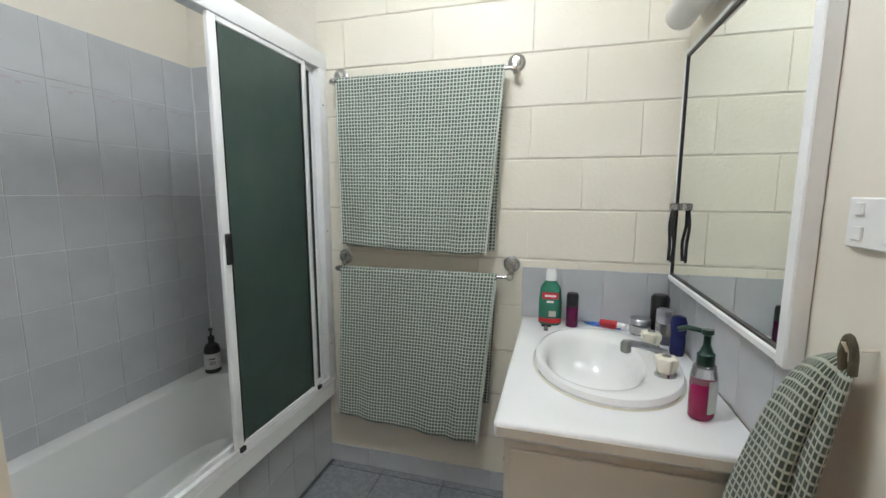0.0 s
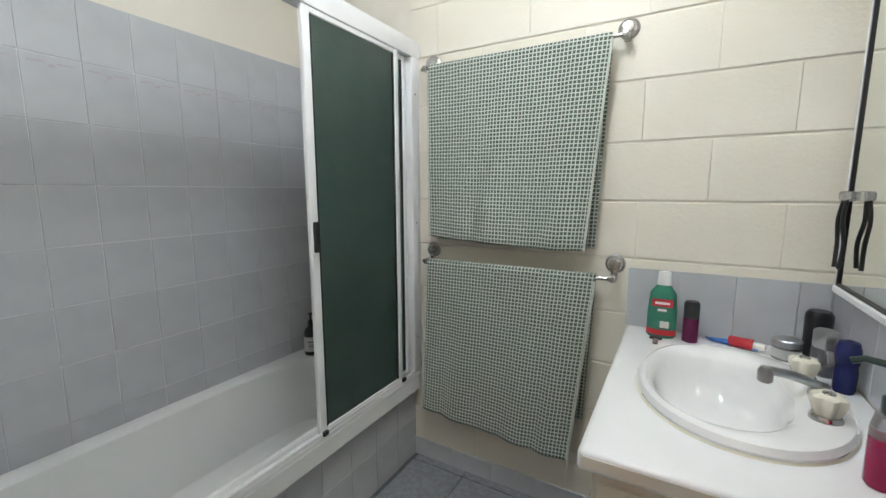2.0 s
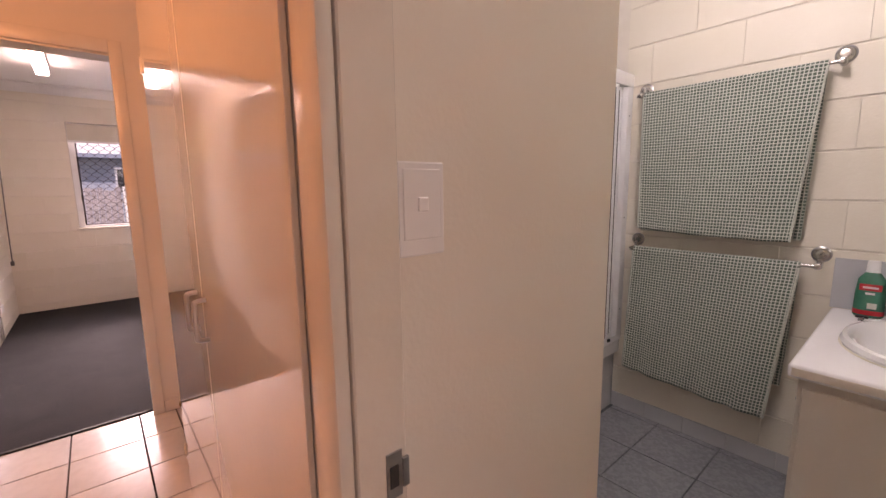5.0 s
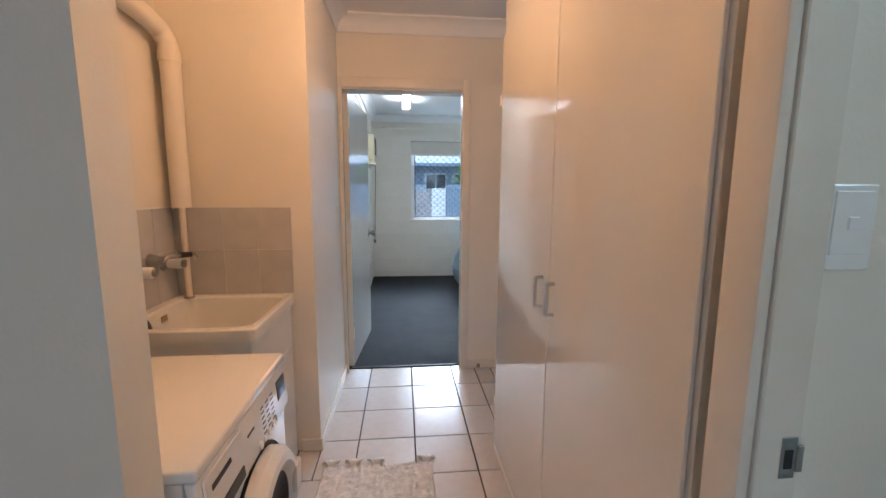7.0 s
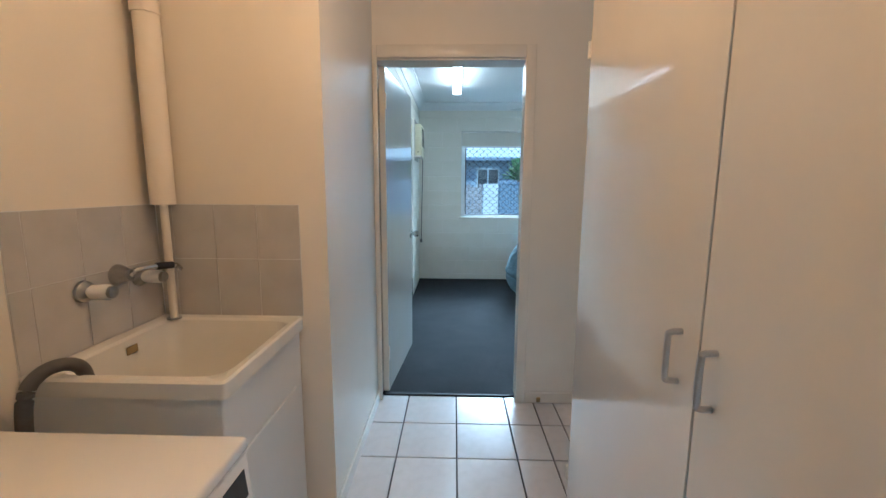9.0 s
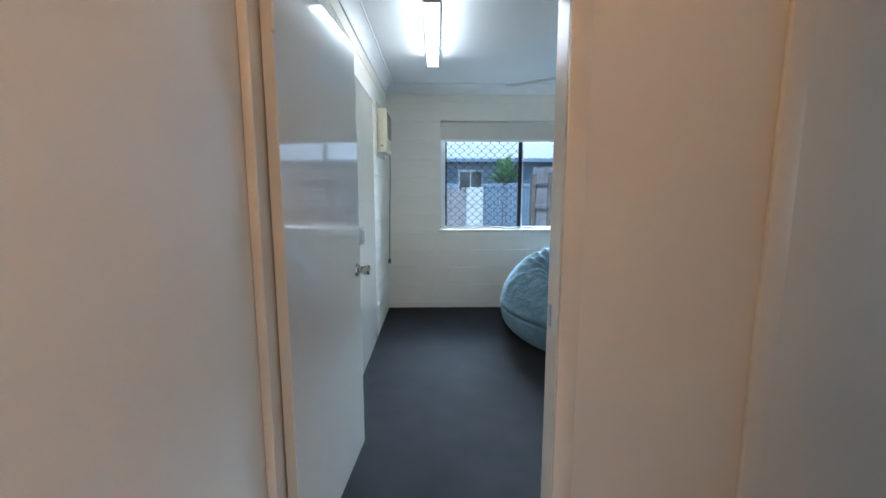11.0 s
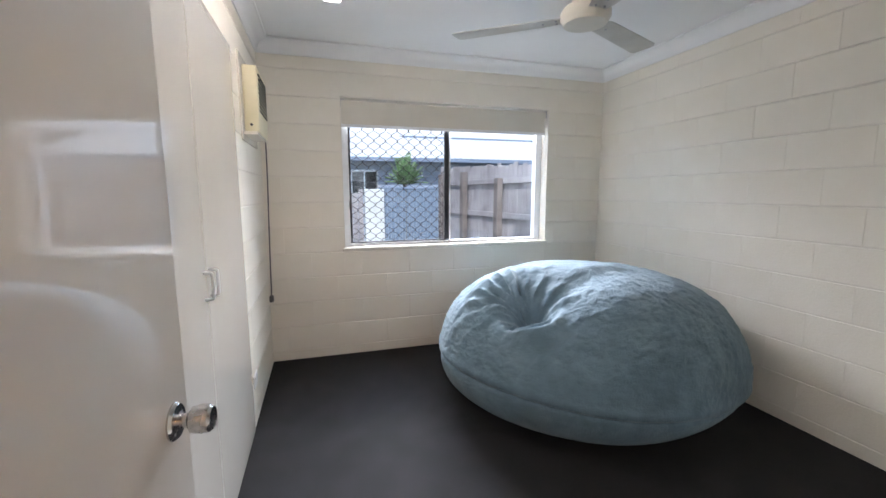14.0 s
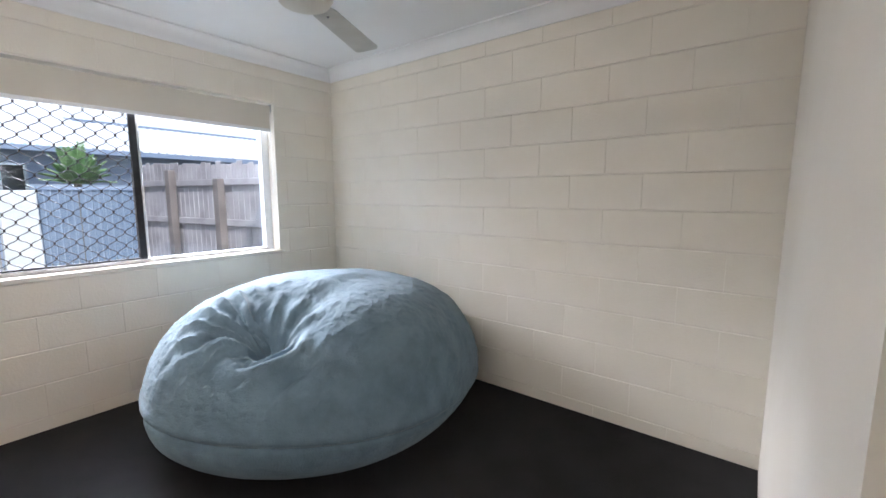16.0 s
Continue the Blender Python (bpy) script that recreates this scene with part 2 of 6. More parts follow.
# ---------- more materials ----------
M["bath_white"] = material("white_bath_enamel", (0.78, 0.80, 0.79), 0.12, colour2=(0.83, 0.84, 0.83), scale=2, coat=0.4)
M["porcelain"] = material("white_porcelain", (0.82, 0.83, 0.83), 0.08, colour2=(0.86, 0.86, 0.86), scale=3, coat=0.5)
M["laminate"] = material("white_laminate", (0.80, 0.81, 0.82), 0.32, colour2=(0.84, 0.85, 0.86), scale=4, bump=0.05, bump_scale=300)
M["cabinet"] = material("cream_cabinet_paint", (0.70, 0.64, 0.56), 0.35, colour2=(0.75, 0.70, 0.62), scale=3, bump=0.08, bump_scale=80)
M["alu_white"] = material("white_powder_coat", (0.78, 0.79, 0.80), 0.3, colour2=(0.83, 0.84, 0.85), scale=8)
M["alu_grey"] = material("silver_aluminium", (0.46, 0.47, 0.49), 0.28, metal=0.9, colour2=(0.56, 0.57, 0.59), scale=12)
M["green_glass"] = material("dark_green_obscure_glass", (0.105, 0.200, 0.175), 0.34, colour2=(0.135, 0.235, 0.205), scale=9, bump=0.8, bump_scale=150, transmission=0.75)
M["chrome"] = material("worn_chrome", (0.62, 0.62, 0.62), 0.12, metal=1.0, colour2=(0.50, 0.49, 0.47), scale=30, rough2=0.3)
M["dull_chrome"] = material("dull_spout_metal", (0.34, 0.35, 0.36), 0.3, metal=1.0, colour2=(0.42, 0.42, 0.42), scale=40)
M["black"] = material("black_plastic", (0.012, 0.012, 0.014), 0.35, colour2=(0.02, 0.02, 0.022), scale=20)
M["rubber"] = material("dark_rubber", (0.02, 0.02, 0.022), 0.6, colour2=(0.035, 0.035, 0.036), scale=20)
M["ivory"] = material("ivory_plastic", (0.74, 0.70, 0.58), 0.25, colour2=(0.78, 0.74, 0.63), scale=20)
M["white_plastic"] = material("white_plastic", (0.80, 0.80, 0.79), 0.3, colour2=(0.84, 0.84, 0.83), scale=12)
M["mint"] = material("green_mouthwash", (0.03, 0.30, 0.20), 0.12, colour2=(0.04, 0.36, 0.25), scale=20, transmission=0.35)
M["red"] = material("red_label", (0.52, 0.02, 0.03), 0.35, colour2=(0.6, 0.03, 0.04), scale=20)
M["blue"] = material("blue_label", (0.02, 0.16, 0.50), 0.3, colour2=(0.03, 0.2, 0.58), scale=20)
M["navy"] = material("navy_plastic", (0.012, 0.018, 0.09), 0.25, colour2=(0.016, 0.022, 0.11), scale=20)
M["wine"] = material("wine_red_can", (0.11, 0.008, 0.045), 0.25, colour2=(0.16, 0.012, 0.07), scale=14)
M["pink_soap"] = material("pink_liquid_soap", (0.38, 0.005, 0.075), 0.10, colour2=(0.46, 0.008, 0.10), scale=9, transmission=0.15)
M["clear_plastic"] = material("clear_plastic", (0.85, 0.84, 0.85), 0.1, colour2=(0.8, 0.78, 0.8), scale=9, transmission=0.85)
M["dark_green"] = material("dark_green_plastic", (0.006, 0.035, 0.028), 0.3, colour2=(0.008, 0.045, 0.035), scale=14)
M["paper"] = material("grey_paper_label", (0.55, 0.55, 0.54), 0.6, colour2=(0.6, 0.6, 0.59), scale=30)
M["ink"] = material("dark_print", (0.05, 0.05, 0.055), 0.6)
M["mirror"] = material("silvered_mirror", (0.86, 0.90, 0.86), 0.01, metal=1.0)
M["lamp_glow"] = glow("lit_diffuser", (1.0, 0.96, 0.88), 6.0)


def cloth_material(name, line, square, pitch=0.0138, share=0.70):
    """Waffle check: squares in a raised net of lines, laid by the cloth's own metres."""
    m = bpy.data.materials.new(name)
    m.use_nodes = True
    t = m.node_tree
    b = t.nodes["Principled BSDF"]
    b.inputs["Roughness"].default_value = 0.95
    b.inputs["Sheen Weight"].default_value = 0.25
    uv = t.nodes.new("ShaderNodeUVMap")
    wob = t.nodes.new("ShaderNodeTexNoise")
    wob.inputs["Scale"].default_value = 30
    t.links.new(uv.outputs[0], wob.inputs["Vector"])
    addv = t.nodes.new("ShaderNodeVectorMath")
    addv.operation = "MULTIPLY_ADD"
    addv.inputs[1].default_value = (0.005, 0.005, 0)
    t.links.new(wob.outputs["Color"], addv.inputs[0])
    t.links.new(uv.outputs[0], addv.inputs[2])
    sep = t.nodes.new("ShaderNodeSeparateXYZ")
    t.links.new(addv.outputs[0], sep.inputs[0])
    outs = []
    for k in (0, 1):
        pp = t.nodes.new("ShaderNodeMath")
        pp.operation = "PINGPONG"
        pp.inputs[1].default_value = pitch / 2
        t.links.new(sep.outputs[k], pp.inputs[0])
        r = t.nodes.new("ShaderNodeMapRange")
        e = (1 - share) * pitch / 2
        r.inputs[1].default_value, r.inputs[2].default_value = e * 0.7, e * 1.3
        t.links.new(pp.outputs[0], r.inputs[0])
        outs.append(r.outputs[0])
    mul = t.nodes.new("ShaderNodeMath")
    mul.operation = "MULTIPLY"
    t.links.new(outs[0], mul.inputs[0]), t.links.new(outs[1], mul.inputs[1])
    fleck = t.nodes.new("ShaderNodeTexNoise")
    fleck.inputs["Scale"].default_value = 260
    t.links.new(uv.outputs[0], fleck.inputs["Vector"])
    sq = t.nodes.new("ShaderNodeMix")
    sq.data_type = "RGBA"
    sq.inputs[6].default_value, sq.inputs[7].default_value = (*[c * 0.75 for c in square], 1), (*[c * 1.25 for c in square], 1)
    t.links.new(fleck.outputs[0], sq.inputs[0])
    mx = t.nodes.new("ShaderNodeMix")
    mx.data_type = "RGBA"
    mx.inputs[6].default_value = (*line, 1)
    t.links.new(mul.outputs[0], mx.inputs[0]), t.links.new(sq.outputs[2], mx.inputs[7])
    t.links.new(mx.outputs[2], b.inputs["Base Color"])
    bp = t.nodes.new("ShaderNodeBump")
    bp.inputs["Strength"].default_value, bp.inputs["Distance"].default_value = 0.7, 0.002
    bp.invert = True
    t.links.new(mul.outputs[0], bp.inputs["Height"]), t.links.new(bp.outputs[0], b.inputs["Normal"])
    return m


M["towel"] = cloth_material("green_white_waffle_towel", (0.60, 0.64, 0.575), (0.085, 0.130, 0.104), share=0.74)
# a darker green cloth, its colours lowered further for the back-lit shadow on it
M["hand_cloth"] = cloth_material("shaded_green_waffle_hand_towel", (0.38, 0.41, 0.34), (0.050, 0.075, 0.052), pitch=0.0165, share=0.72)
M["loop_tape"] = material("olive_tape", (0.10, 0.085, 0.055), 0.9, colour2=(0.14, 0.12, 0.08), scale=40)
M["hem"] = material("pale_towel_hem", (0.60, 0.64, 0.58), 0.95, colour2=(0.5, 0.55, 0.49), scale=60, bump=0.6, bump_scale=300)

# ---------- pieces of walls and floors ----------
AXES = {"-x": (Vector((0, -1, 0)), Vector((0, 0, 1)), Vector((-1, 0, 0))), "+x": (Vector((0, 1, 0)), Vector((0, 0, 1)), Vector((1, 0, 0))),
        "-y": (Vector((1, 0, 0)), Vector((0, 0, 1)), Vector((0, -1, 0))), "+y": (Vector((-1, 0, 0)), Vector((0, 0, 1)), Vector((0, 1, 0))),
        "+z": (Vector((1, 0, 0)), Vector((0, 1, 0)), Vector((0, 0, 1)))}
PIECE_MESHES = {}


def piece_mesh(w, h, deep, chamfer, mat, side=None):
    key = (round(w, 4), round(h, 4), deep, chamfer, mat, side)
    if key not in PIECE_MESHES:
        a, b, c = w / 2, h / 2, chamfer
        e = c if side is None else side
        rings = [[(-a, -b, 0), (a, -b, 0), (a, b, 0), (-a, b, 0)], [(-a, -b, deep - c), (a, -b, deep - c), (a, b, deep - c), (-a, b, deep - c)],
                 [(e - a, c - b, deep), (a - e, c - b, deep), (a - e, b - c, deep), (e - a, b - c, deep)]]
        faces = [(k * 4 + i, k * 4 + (i + 1) % 4, k * 4 + 4 + (i + 1) % 4, k * 4 + 4 + i) for k in (0, 1) for i in range(4)] + [(8, 9, 10, 11)]
        me = bpy.data.meshes.new("piece")
        me.from_pydata([v for r in rings for v in r], [], faces)
        me.materials.append(M[mat])
        PIECE_MESHES[key] = me
    return PIECE_MESHES[key]


def lay(parent, name, mat, facing, at, us, vs, deep, gap_u, gap_v, chamfer=0.0015, tilt=0.0, holes=(), side=None):
    """Lays pieces on a plane. us, vs: world intervals along the plane's two directions; vs holds (v0, v1, [intervals])."""
    u_ax, v_ax, n_ax = AXES[facing]
    i = {"x": 1, "y": 0, "z": 0}[facing[1]]
    j = 2 if facing[1] != "z" else 1
    k = {"x": 0, "y": 1, "z": 2}[facing[1]]
    for v0, v1, row in vs:
        for u0, u1 in row:
            spans = [(u0, u1, v0, v1)]
            for a0, a1, b0, b1 in holes:
                nxt = []
                for p0, p1, q0, q1 in spans:
                    if p1 <= a0 or p0 >= a1 or q1 <= b0 or q0 >= b1:
                        nxt.append((p0, p1, q0, q1))
                        continue
                    nxt += [s for s in ((p0, a0, q0, q1), (a1, p1, q0, q1), (max(p0, a0), min(p1, a1), q0, b0), (max(p0, a0), min(p1, a1), b1, q1))
                            if s[1] - s[0] > 0.015 and s[3] - s[2] > 0.015]
                spans = nxt
            for p0, p1, q0, q1 in spans:
                c = [0.0, 0.0, 0.0]
                c[i], c[j], c[k] = (p0 + p1) / 2, (q0 + q1) / 2, at
                ob = new(name, piece_mesh(p1 - p0 - gap_u, q1 - q0 - gap_v, deep, chamfer, mat, side))
                m = Matrix((u_ax, v_ax, n_ax)).transposed().to_4x4()
                m.translation = Vector(c)
                if tilt:
                    m = m @ pose(0, 0, 0, random.uniform(-tilt, tilt), random.uniform(-tilt, tilt), 0)
                ob.parent = parent
                ob.matrix_basis = m


def cut(lo, hi, first, step):
    """Intervals of a row from lo to hi with joints at first + n step."""
    n0 = math.floor((lo - first) / step) + 1
    js = [lo]
    x = first + n0 * step
    while x < hi - 1e-6:
        if x - js[-1] > 0.012:
            js.append(x)
        x += step
    if hi - js[-1] < 0.012 and len(js) > 1:
        js.pop()
    js.append(hi)
    return list(zip(js, js[1:]))


S = {o.name: o for o in scene.objects}


def courses(z0, step, lo, hi, top, first, pitch, parity=0):
    rows = []
    ks = cut(0.0, top, z0, step)
    for a, b in ks:
        k = round((b - z0) / step)
        rows.append((a, b, cut(lo, hi, first + (pitch / 2 if (k + parity) % 2 else 0), pitch)))
    return rows


# ---------- bathroom ----------
def rounded_loop(bm, cx, cy, hx, hy, z, e, n=72):
    vs = []
    for i in range(n):
        a = 2 * math.pi * i / n
        c, s = math.cos(a), math.sin(a)
        vs.append(bm.verts.new((cx + hx * math.copysign(abs(c) ** (2 / e), c), cy + hy * math.copysign(abs(s) ** (2 / e), s), z)))
    return vs


def bowl(loops, n=72, close=True, bm=None):
    bm = bm or bmesh.new()
    rings = [rounded_loop(bm, *l, n=n) for l in loops]
    for a, b in zip(rings, rings[1:]):
        for i in range(n):
            j = (i + 1) % n
            bm.faces.new((a[i], a[j], b[j], b[i]))
    if close:
        bm.faces.new(rings[-1])
    return bm


def bathtub():
    t = thing("bathtub", 1.04, 2.84, 0.0, "white enamel bathtub built in beside grey tiles", "bathtub")
    cx, cy, hx, hy = 1.043, 2.842, 0.766, 0.366
    part("basin", bowl([(cx, cy, hx, hy, 0.36, 60), (cx, cy, hx, hy, 0.425, 60), (cx, cy, hx - 0.006, hy - 0.006, 0.432, 50), (cx, cy + 0.005, hx - 0.06, hy - 0.062, 0.430, 9),
                        (cx, cy + 0.005, hx - 0.075, hy - 0.076, 0.42, 7), (cx, cy, hx - 0.11, hy - 0.10, 0.25, 5.5), (cx, cy, hx - 0.15, hy - 0.13, 0.13, 4.5),
                        (cx, cy, hx - 0.22, hy - 0.19, 0.085, 4), (cx, cy, 0.1, 0.05, 0.078, 2)]), "bath_white", t)
    part("front_panel", boxes((0.277, 1.812, 2.515, 2.535, 0.0, 0.405)), "tile_grout", t)
    part("waste", cyl(bmesh.new(), (0.62, 2.84, 0.080), (0.62, 2.84, 0.086), 0.03), "chrome", t, "chrome bath waste")
    part("lip", boxes((0.277, 1.812, 2.487, 2.545, 0.392, 0.430), bevel=0.008, seg=3), "bath_white", t)
    return t


tub = bathtub()
fp = [c for c in tub.children if c.name.startswith("front_panel")][0]
for z0, z1 in ((0.0, 0.19), (0.19, 0.388)):
    for x0, x1 in cut(0.277, 1.812, 1.812, 0.153):
        ob = new("tile", piece_mesh(x1 - x0 - 0.003, z1 - z0 - 0.003, 0.0018, 0.0006, "wall_tile"))
        m = Matrix((AXES["-y"][0], AXES["-y"][1], AXES["-y"][2])).transposed().to_4x4()
        m.translation = Vector(((x0 + x1) / 2 - 1.04, 2.515 - 2.84, (z0 + z1) / 2))
        ob.parent, ob.matrix_basis = fp, m


def shower_screen():
    t = thing("shower_screen", 1.04, 2.497, 0.43, "sliding shower screen with dark green glass and white frame", "shower screen")
    part("bottom_track", boxes((0.277, 1.81, 2.476, 2.522, 0.428, 0.447), (0.277, 1.81, 2.476, 2.484, 0.447, 0.462), (0.277, 1.81, 2.510, 2.522, 0.447, 0.468), bevel=0.002), "alu_white", t)
    part("top_rail", boxes((0.277, 1.81, 2.472, 2.526, 1.848, 1.918), bevel=0.005, seg=2), "alu_white", t)
    jamb = part("wall_jamb", boxes((1.752, 1.81, 2.475, 2.523, 0.447, 1.918), bevel=0.004, seg=2), "alu_white", t)
    for z in (0.62, 1.15, 1.70):
        part("screw", cyl(bmesh.new(), (1.775, 2.476, z), (1.775, 2.4725, z), 0.004, n=10), "dull_chrome", jamb)
    part("near_jamb", boxes((0.277, 0.315, 2.475, 2.523, 0.447, 1.848), bevel=0.004, seg=2), "alu_white", t)
    for k, (x0, x1, y) in enumerate(((1.174, 1.660, 2.487), (1.205, 1.748, 2.512))):
        p = part("sliding_panel", boxes((x0, x0 + 0.032, y - 0.009, y + 0.009, 0.452, 1.85), (x1 - 0.026, x1, y - 0.009, y + 0.009, 0.452, 1.85),
                                        (x0 + 0.032, x1 - 0.026, y - 0.008, y + 0.008, 0.452, 0.472), (x0 + 0.032, x1 - 0.026, y - 0.008, y + 0.008, 1.83, 1.85), bevel=0.003), "alu_white", t)
        part("pane", boxes((x0 + 0.032, x1 - 0.026, y - 0.0025, y + 0.0025, 0.472, 1.83)), "green_glass", p, "dark green obscure glass pane", smooth=False)
        part("seal", boxes((x1 - 0.036, x1 - 0.026, y - 0.006, y - 0.003, 0.472, 1.83), (x0 + 0.032, x0 + 0.038, y - 0.006, y - 0.003, 0.472, 1.83)), "black", p, "black glazing seal")
    part("pull", boxes((1.180, 1.202, 2.466, 2.479, 1.092, 1.192), bevel=0.003), "black", t, "black plastic finger pull")
    for gx in (1.18, 1.65):
        part("guide", boxes((gx, gx + 0.024, 2.468, 2.48, 0.447, 0.464), bevel=0.002), "black", t, "black plastic guide")


shower_screen()


def drape(name, parent, x, y0, y1, z, front, back, skew0, skew1, seed, splay):
    """A towel over a rail along y: the front leaf hangs on the side of -x. front, back: lengths; skew: how far the side edges run in by the foot."""
    bm = bmesh.new()
    uvl = bm.loops.layers.uv.new("UVMap")
    nu, nf, nb = 44, 46, 34
    r = 0.013
    line = [(1, back * (1 - i / nb)) for i in range(nb)] + [(0, a) for a in (30, 60, 90, 120, 150)] + [(-1, front * i / nf) for i in range(nf + 1)]
    grid = []
    s = 0.0
    for kind, d in line:
        row = []
        for i in range(nu + 1):
            u = i / nu
            y = y1 + (y0 - y1) * u
            if kind == 0:
                a = radians(d)
                px, pz, py, v = x + r * math.cos(a), z + r * math.sin(a), y, (d - 90) / 60 * 0.02
            else:
                f = d / front
                wave = 0.012 * f * math.sin(u * 9 + seed) + 0.007 * f * math.sin(u * 21 + 2 * seed + d * 3) + 0.004 * noise.noise((u * 6, d * 7, seed))
                py = y + (skew1 * f * (1 - u) - skew0 * f * u) * (1 if kind < 0 else 0.5)
                sag = 0.02 * f * math.sin(math.pi * u) + splay * f * u
                if kind < 0:
                    px = x - r - 0.010 * f - abs(wave) - 0.012 * math.exp(-((u - 0.85) / 0.08) ** 2) * f
                    pz = z - d * (1 + sag * 0.6)
                else:
                    px = x + r + 0.010 * f - wave * 0.4
                    pz = z - d
                v = 0.025 + d if kind < 0 else -0.025 - d
            row.append((bm.verts.new((px, py, pz)), (u * (y1 - y0), v)))
        grid.append(row)
    for a, b in zip(grid, grid[1:]):
        for i in range(nu):
            q = (a[i], a[i + 1], b[i + 1], b[i])
            f = bm.faces.new([p[0] for p in q])
            for l, p in zip(f.loops, q):
                l[uvl].uv = p[1]
    cloth = part("cloth", bm, "towel", parent)
    sol = cloth.modifiers.new("thickness", "SOLIDIFY")
    sol.thickness, sol.offset = 0.005, 0
    return cloth


def towel(label, y0, y1, z, front, back, skew0, skew1, seed, splay):
    t = thing("bath_towel", 1.752, (y0 + y1) / 2, z, label, "towel", "towels on the rails")
    drape("cloth", t, 1.752, y0, y1, z, front, back, skew0, skew1, seed, splay)
    # pale hems down both side edges of the front leaf
    for yy, run in ((y1, skew1), (y0, -skew0)):
        pts = [(1.752 - 0.018 - 0.016 * f, yy + run * f, z - 0.01 - (front - 0.01) * f * (1 + (splay * 0.6 * f if yy == y0 else 0))) for f in [k / 14 for k in range(15)]]
        part("hem", tube(bmesh.new(), pts, 0.0045, n=6), "hem", t, "pale woven side hem")
    return t


towel("green and white checked waffle towel on the upper rail", 1.685, 2.385, 1.786, 0.685, 0.70, -0.055, -0.015, 0.4, 0.05)
towel("green and white checked waffle towel on the lower rail", 1.70, 2.395, 0.985, 0.675, 0.56, -0.065, 0.02, 2.1, 0.09)


def towel_rail(z, drop):
    t = thing("towel_rail", 1.78, 2.02, z, "chrome towel rail on suction cup brackets", "towel rail", "towel rails")
    part("bar", cyl(bmesh.new(), (1.752, 1.655, z), (1.752, 2.425, z), 0.0075), "chrome", t)
    for y in (1.645, 2.405):
        b = part("bracket", lathe(bmesh.new(), [(0.0, 0.030), (0.016, 0.028), (0.024, 0.020), (0.027, 0.008), (0.030, 0.0)], Matrix.Translation((1.8135, y, z + drop)) @ pose(0, 0, 0, 0, -90, 0)), "chrome", t)
        part("cup_rim", lathe(bmesh.new(), [(0.028, 0.006), (0.034, 0.003), (0.034, 0.0), (0.0, 0.0)], Matrix.Translation((1.8145, y, z + drop)) @ pose(0, 0, 0, 0, -90, 0)), "dull_chrome", b, "dull rim of the suction cup")
        part("clamp", boxes((1.738, 1.800, y - 0.011, y + 0.011, z - 0.011, z + 0.012), (1.786, 1.803, y - 0.010, y + 0.010, z, z + drop), bevel=0.004, seg=2), "chrome", t)


towel_rail(1.787, 0.034)
towel_rail(0.986, 0.045)


def pit(bm, x0, x1, y0, y1, top, low, through=True):
    """Sink a square hole into the flat top of a box, down to low or right through."""
    loops = []
    for z in ((top, low) if through else (top,)):
        f = max((f for f in bm.faces if abs(f.calc_center_median().z - z) < 1e-4 and abs(f.normal.z) > 0.9), key=lambda f: f.calc_area())
        outer = sorted(f.verts, key=lambda v: math.atan2(v.co.y - (y0 + y1) / 2, v.co.x - (x0 + x1) / 2))
        bm.faces.remove(f)
        hole = [bm.verts.new((x, y, z)) for x, y in ((x0, y0), (x1, y0), (x1, y1), (x0, y1))]
        for i in range(4):
            bm.faces.new((outer[i], outer[(i + 1) % 4], hole[(i + 1) % 4], hole[i]))
        loops.append(hole)
    if not through:
        loops.append([bm.verts.new((v.co.x, v.co.y, low)) for v in loops[0]])
        bm.faces.new(loops[1])
    for i in range(4):
        bm.faces.new((loops[0][i], loops[0][(i + 1) % 4], loops[1][(i + 1) % 4], loops[1][i]))
    bmesh.ops.recalc_face_normals(bm, faces=bm.faces)
    return bm


def round_hole(bm, cx, cy, hx, hy, top, low, n=48):
    """Cut an oval hole right through a slab from top to low."""
    loops = []
    for z in (top, low):
        f = max((f for f in bm.faces if abs(f.calc_center_median().z - z) < 1e-4 and abs(f.normal.z) > 0.9), key=lambda f: f.calc_area())
        outer = sorted(f.verts, key=lambda v: math.atan2(v.co.y - cy, v.co.x - cx))
        angles = [math.atan2(v.co.y - cy, v.co.x - cx) for v in outer]
        bm.faces.remove(f)
        hole = [bm.verts.new((cx + hx * math.cos(2 * math.pi * i / n - math.pi), cy + hy * math.sin(2 * math.pi * i / n - math.pi), z)) for i in range(n)]
        own = [min(range(4), key=lambda c: abs(math.remainder(2 * math.pi * (i + 0.5) / n - math.pi - angles[c], 2 * math.pi))) for i in range(n)]
        for i in range(n):
            j = (i + 1) % n
            bm.faces.new((hole[i], hole[j], outer[own[i]]))
            if own[i] != own[j]:
                bm.faces.new((hole[j], outer[own[j]], outer[own[i]]))
        loops.append(hole)
    for i in range(n):
        bm.faces.new((loops[0][i], loops[0][(i + 1) % n], loops[1][(i + 1) % n], loops[1][i]))
    bmesh.ops.recalc_face_normals(bm, faces=bm.faces)
    return bm


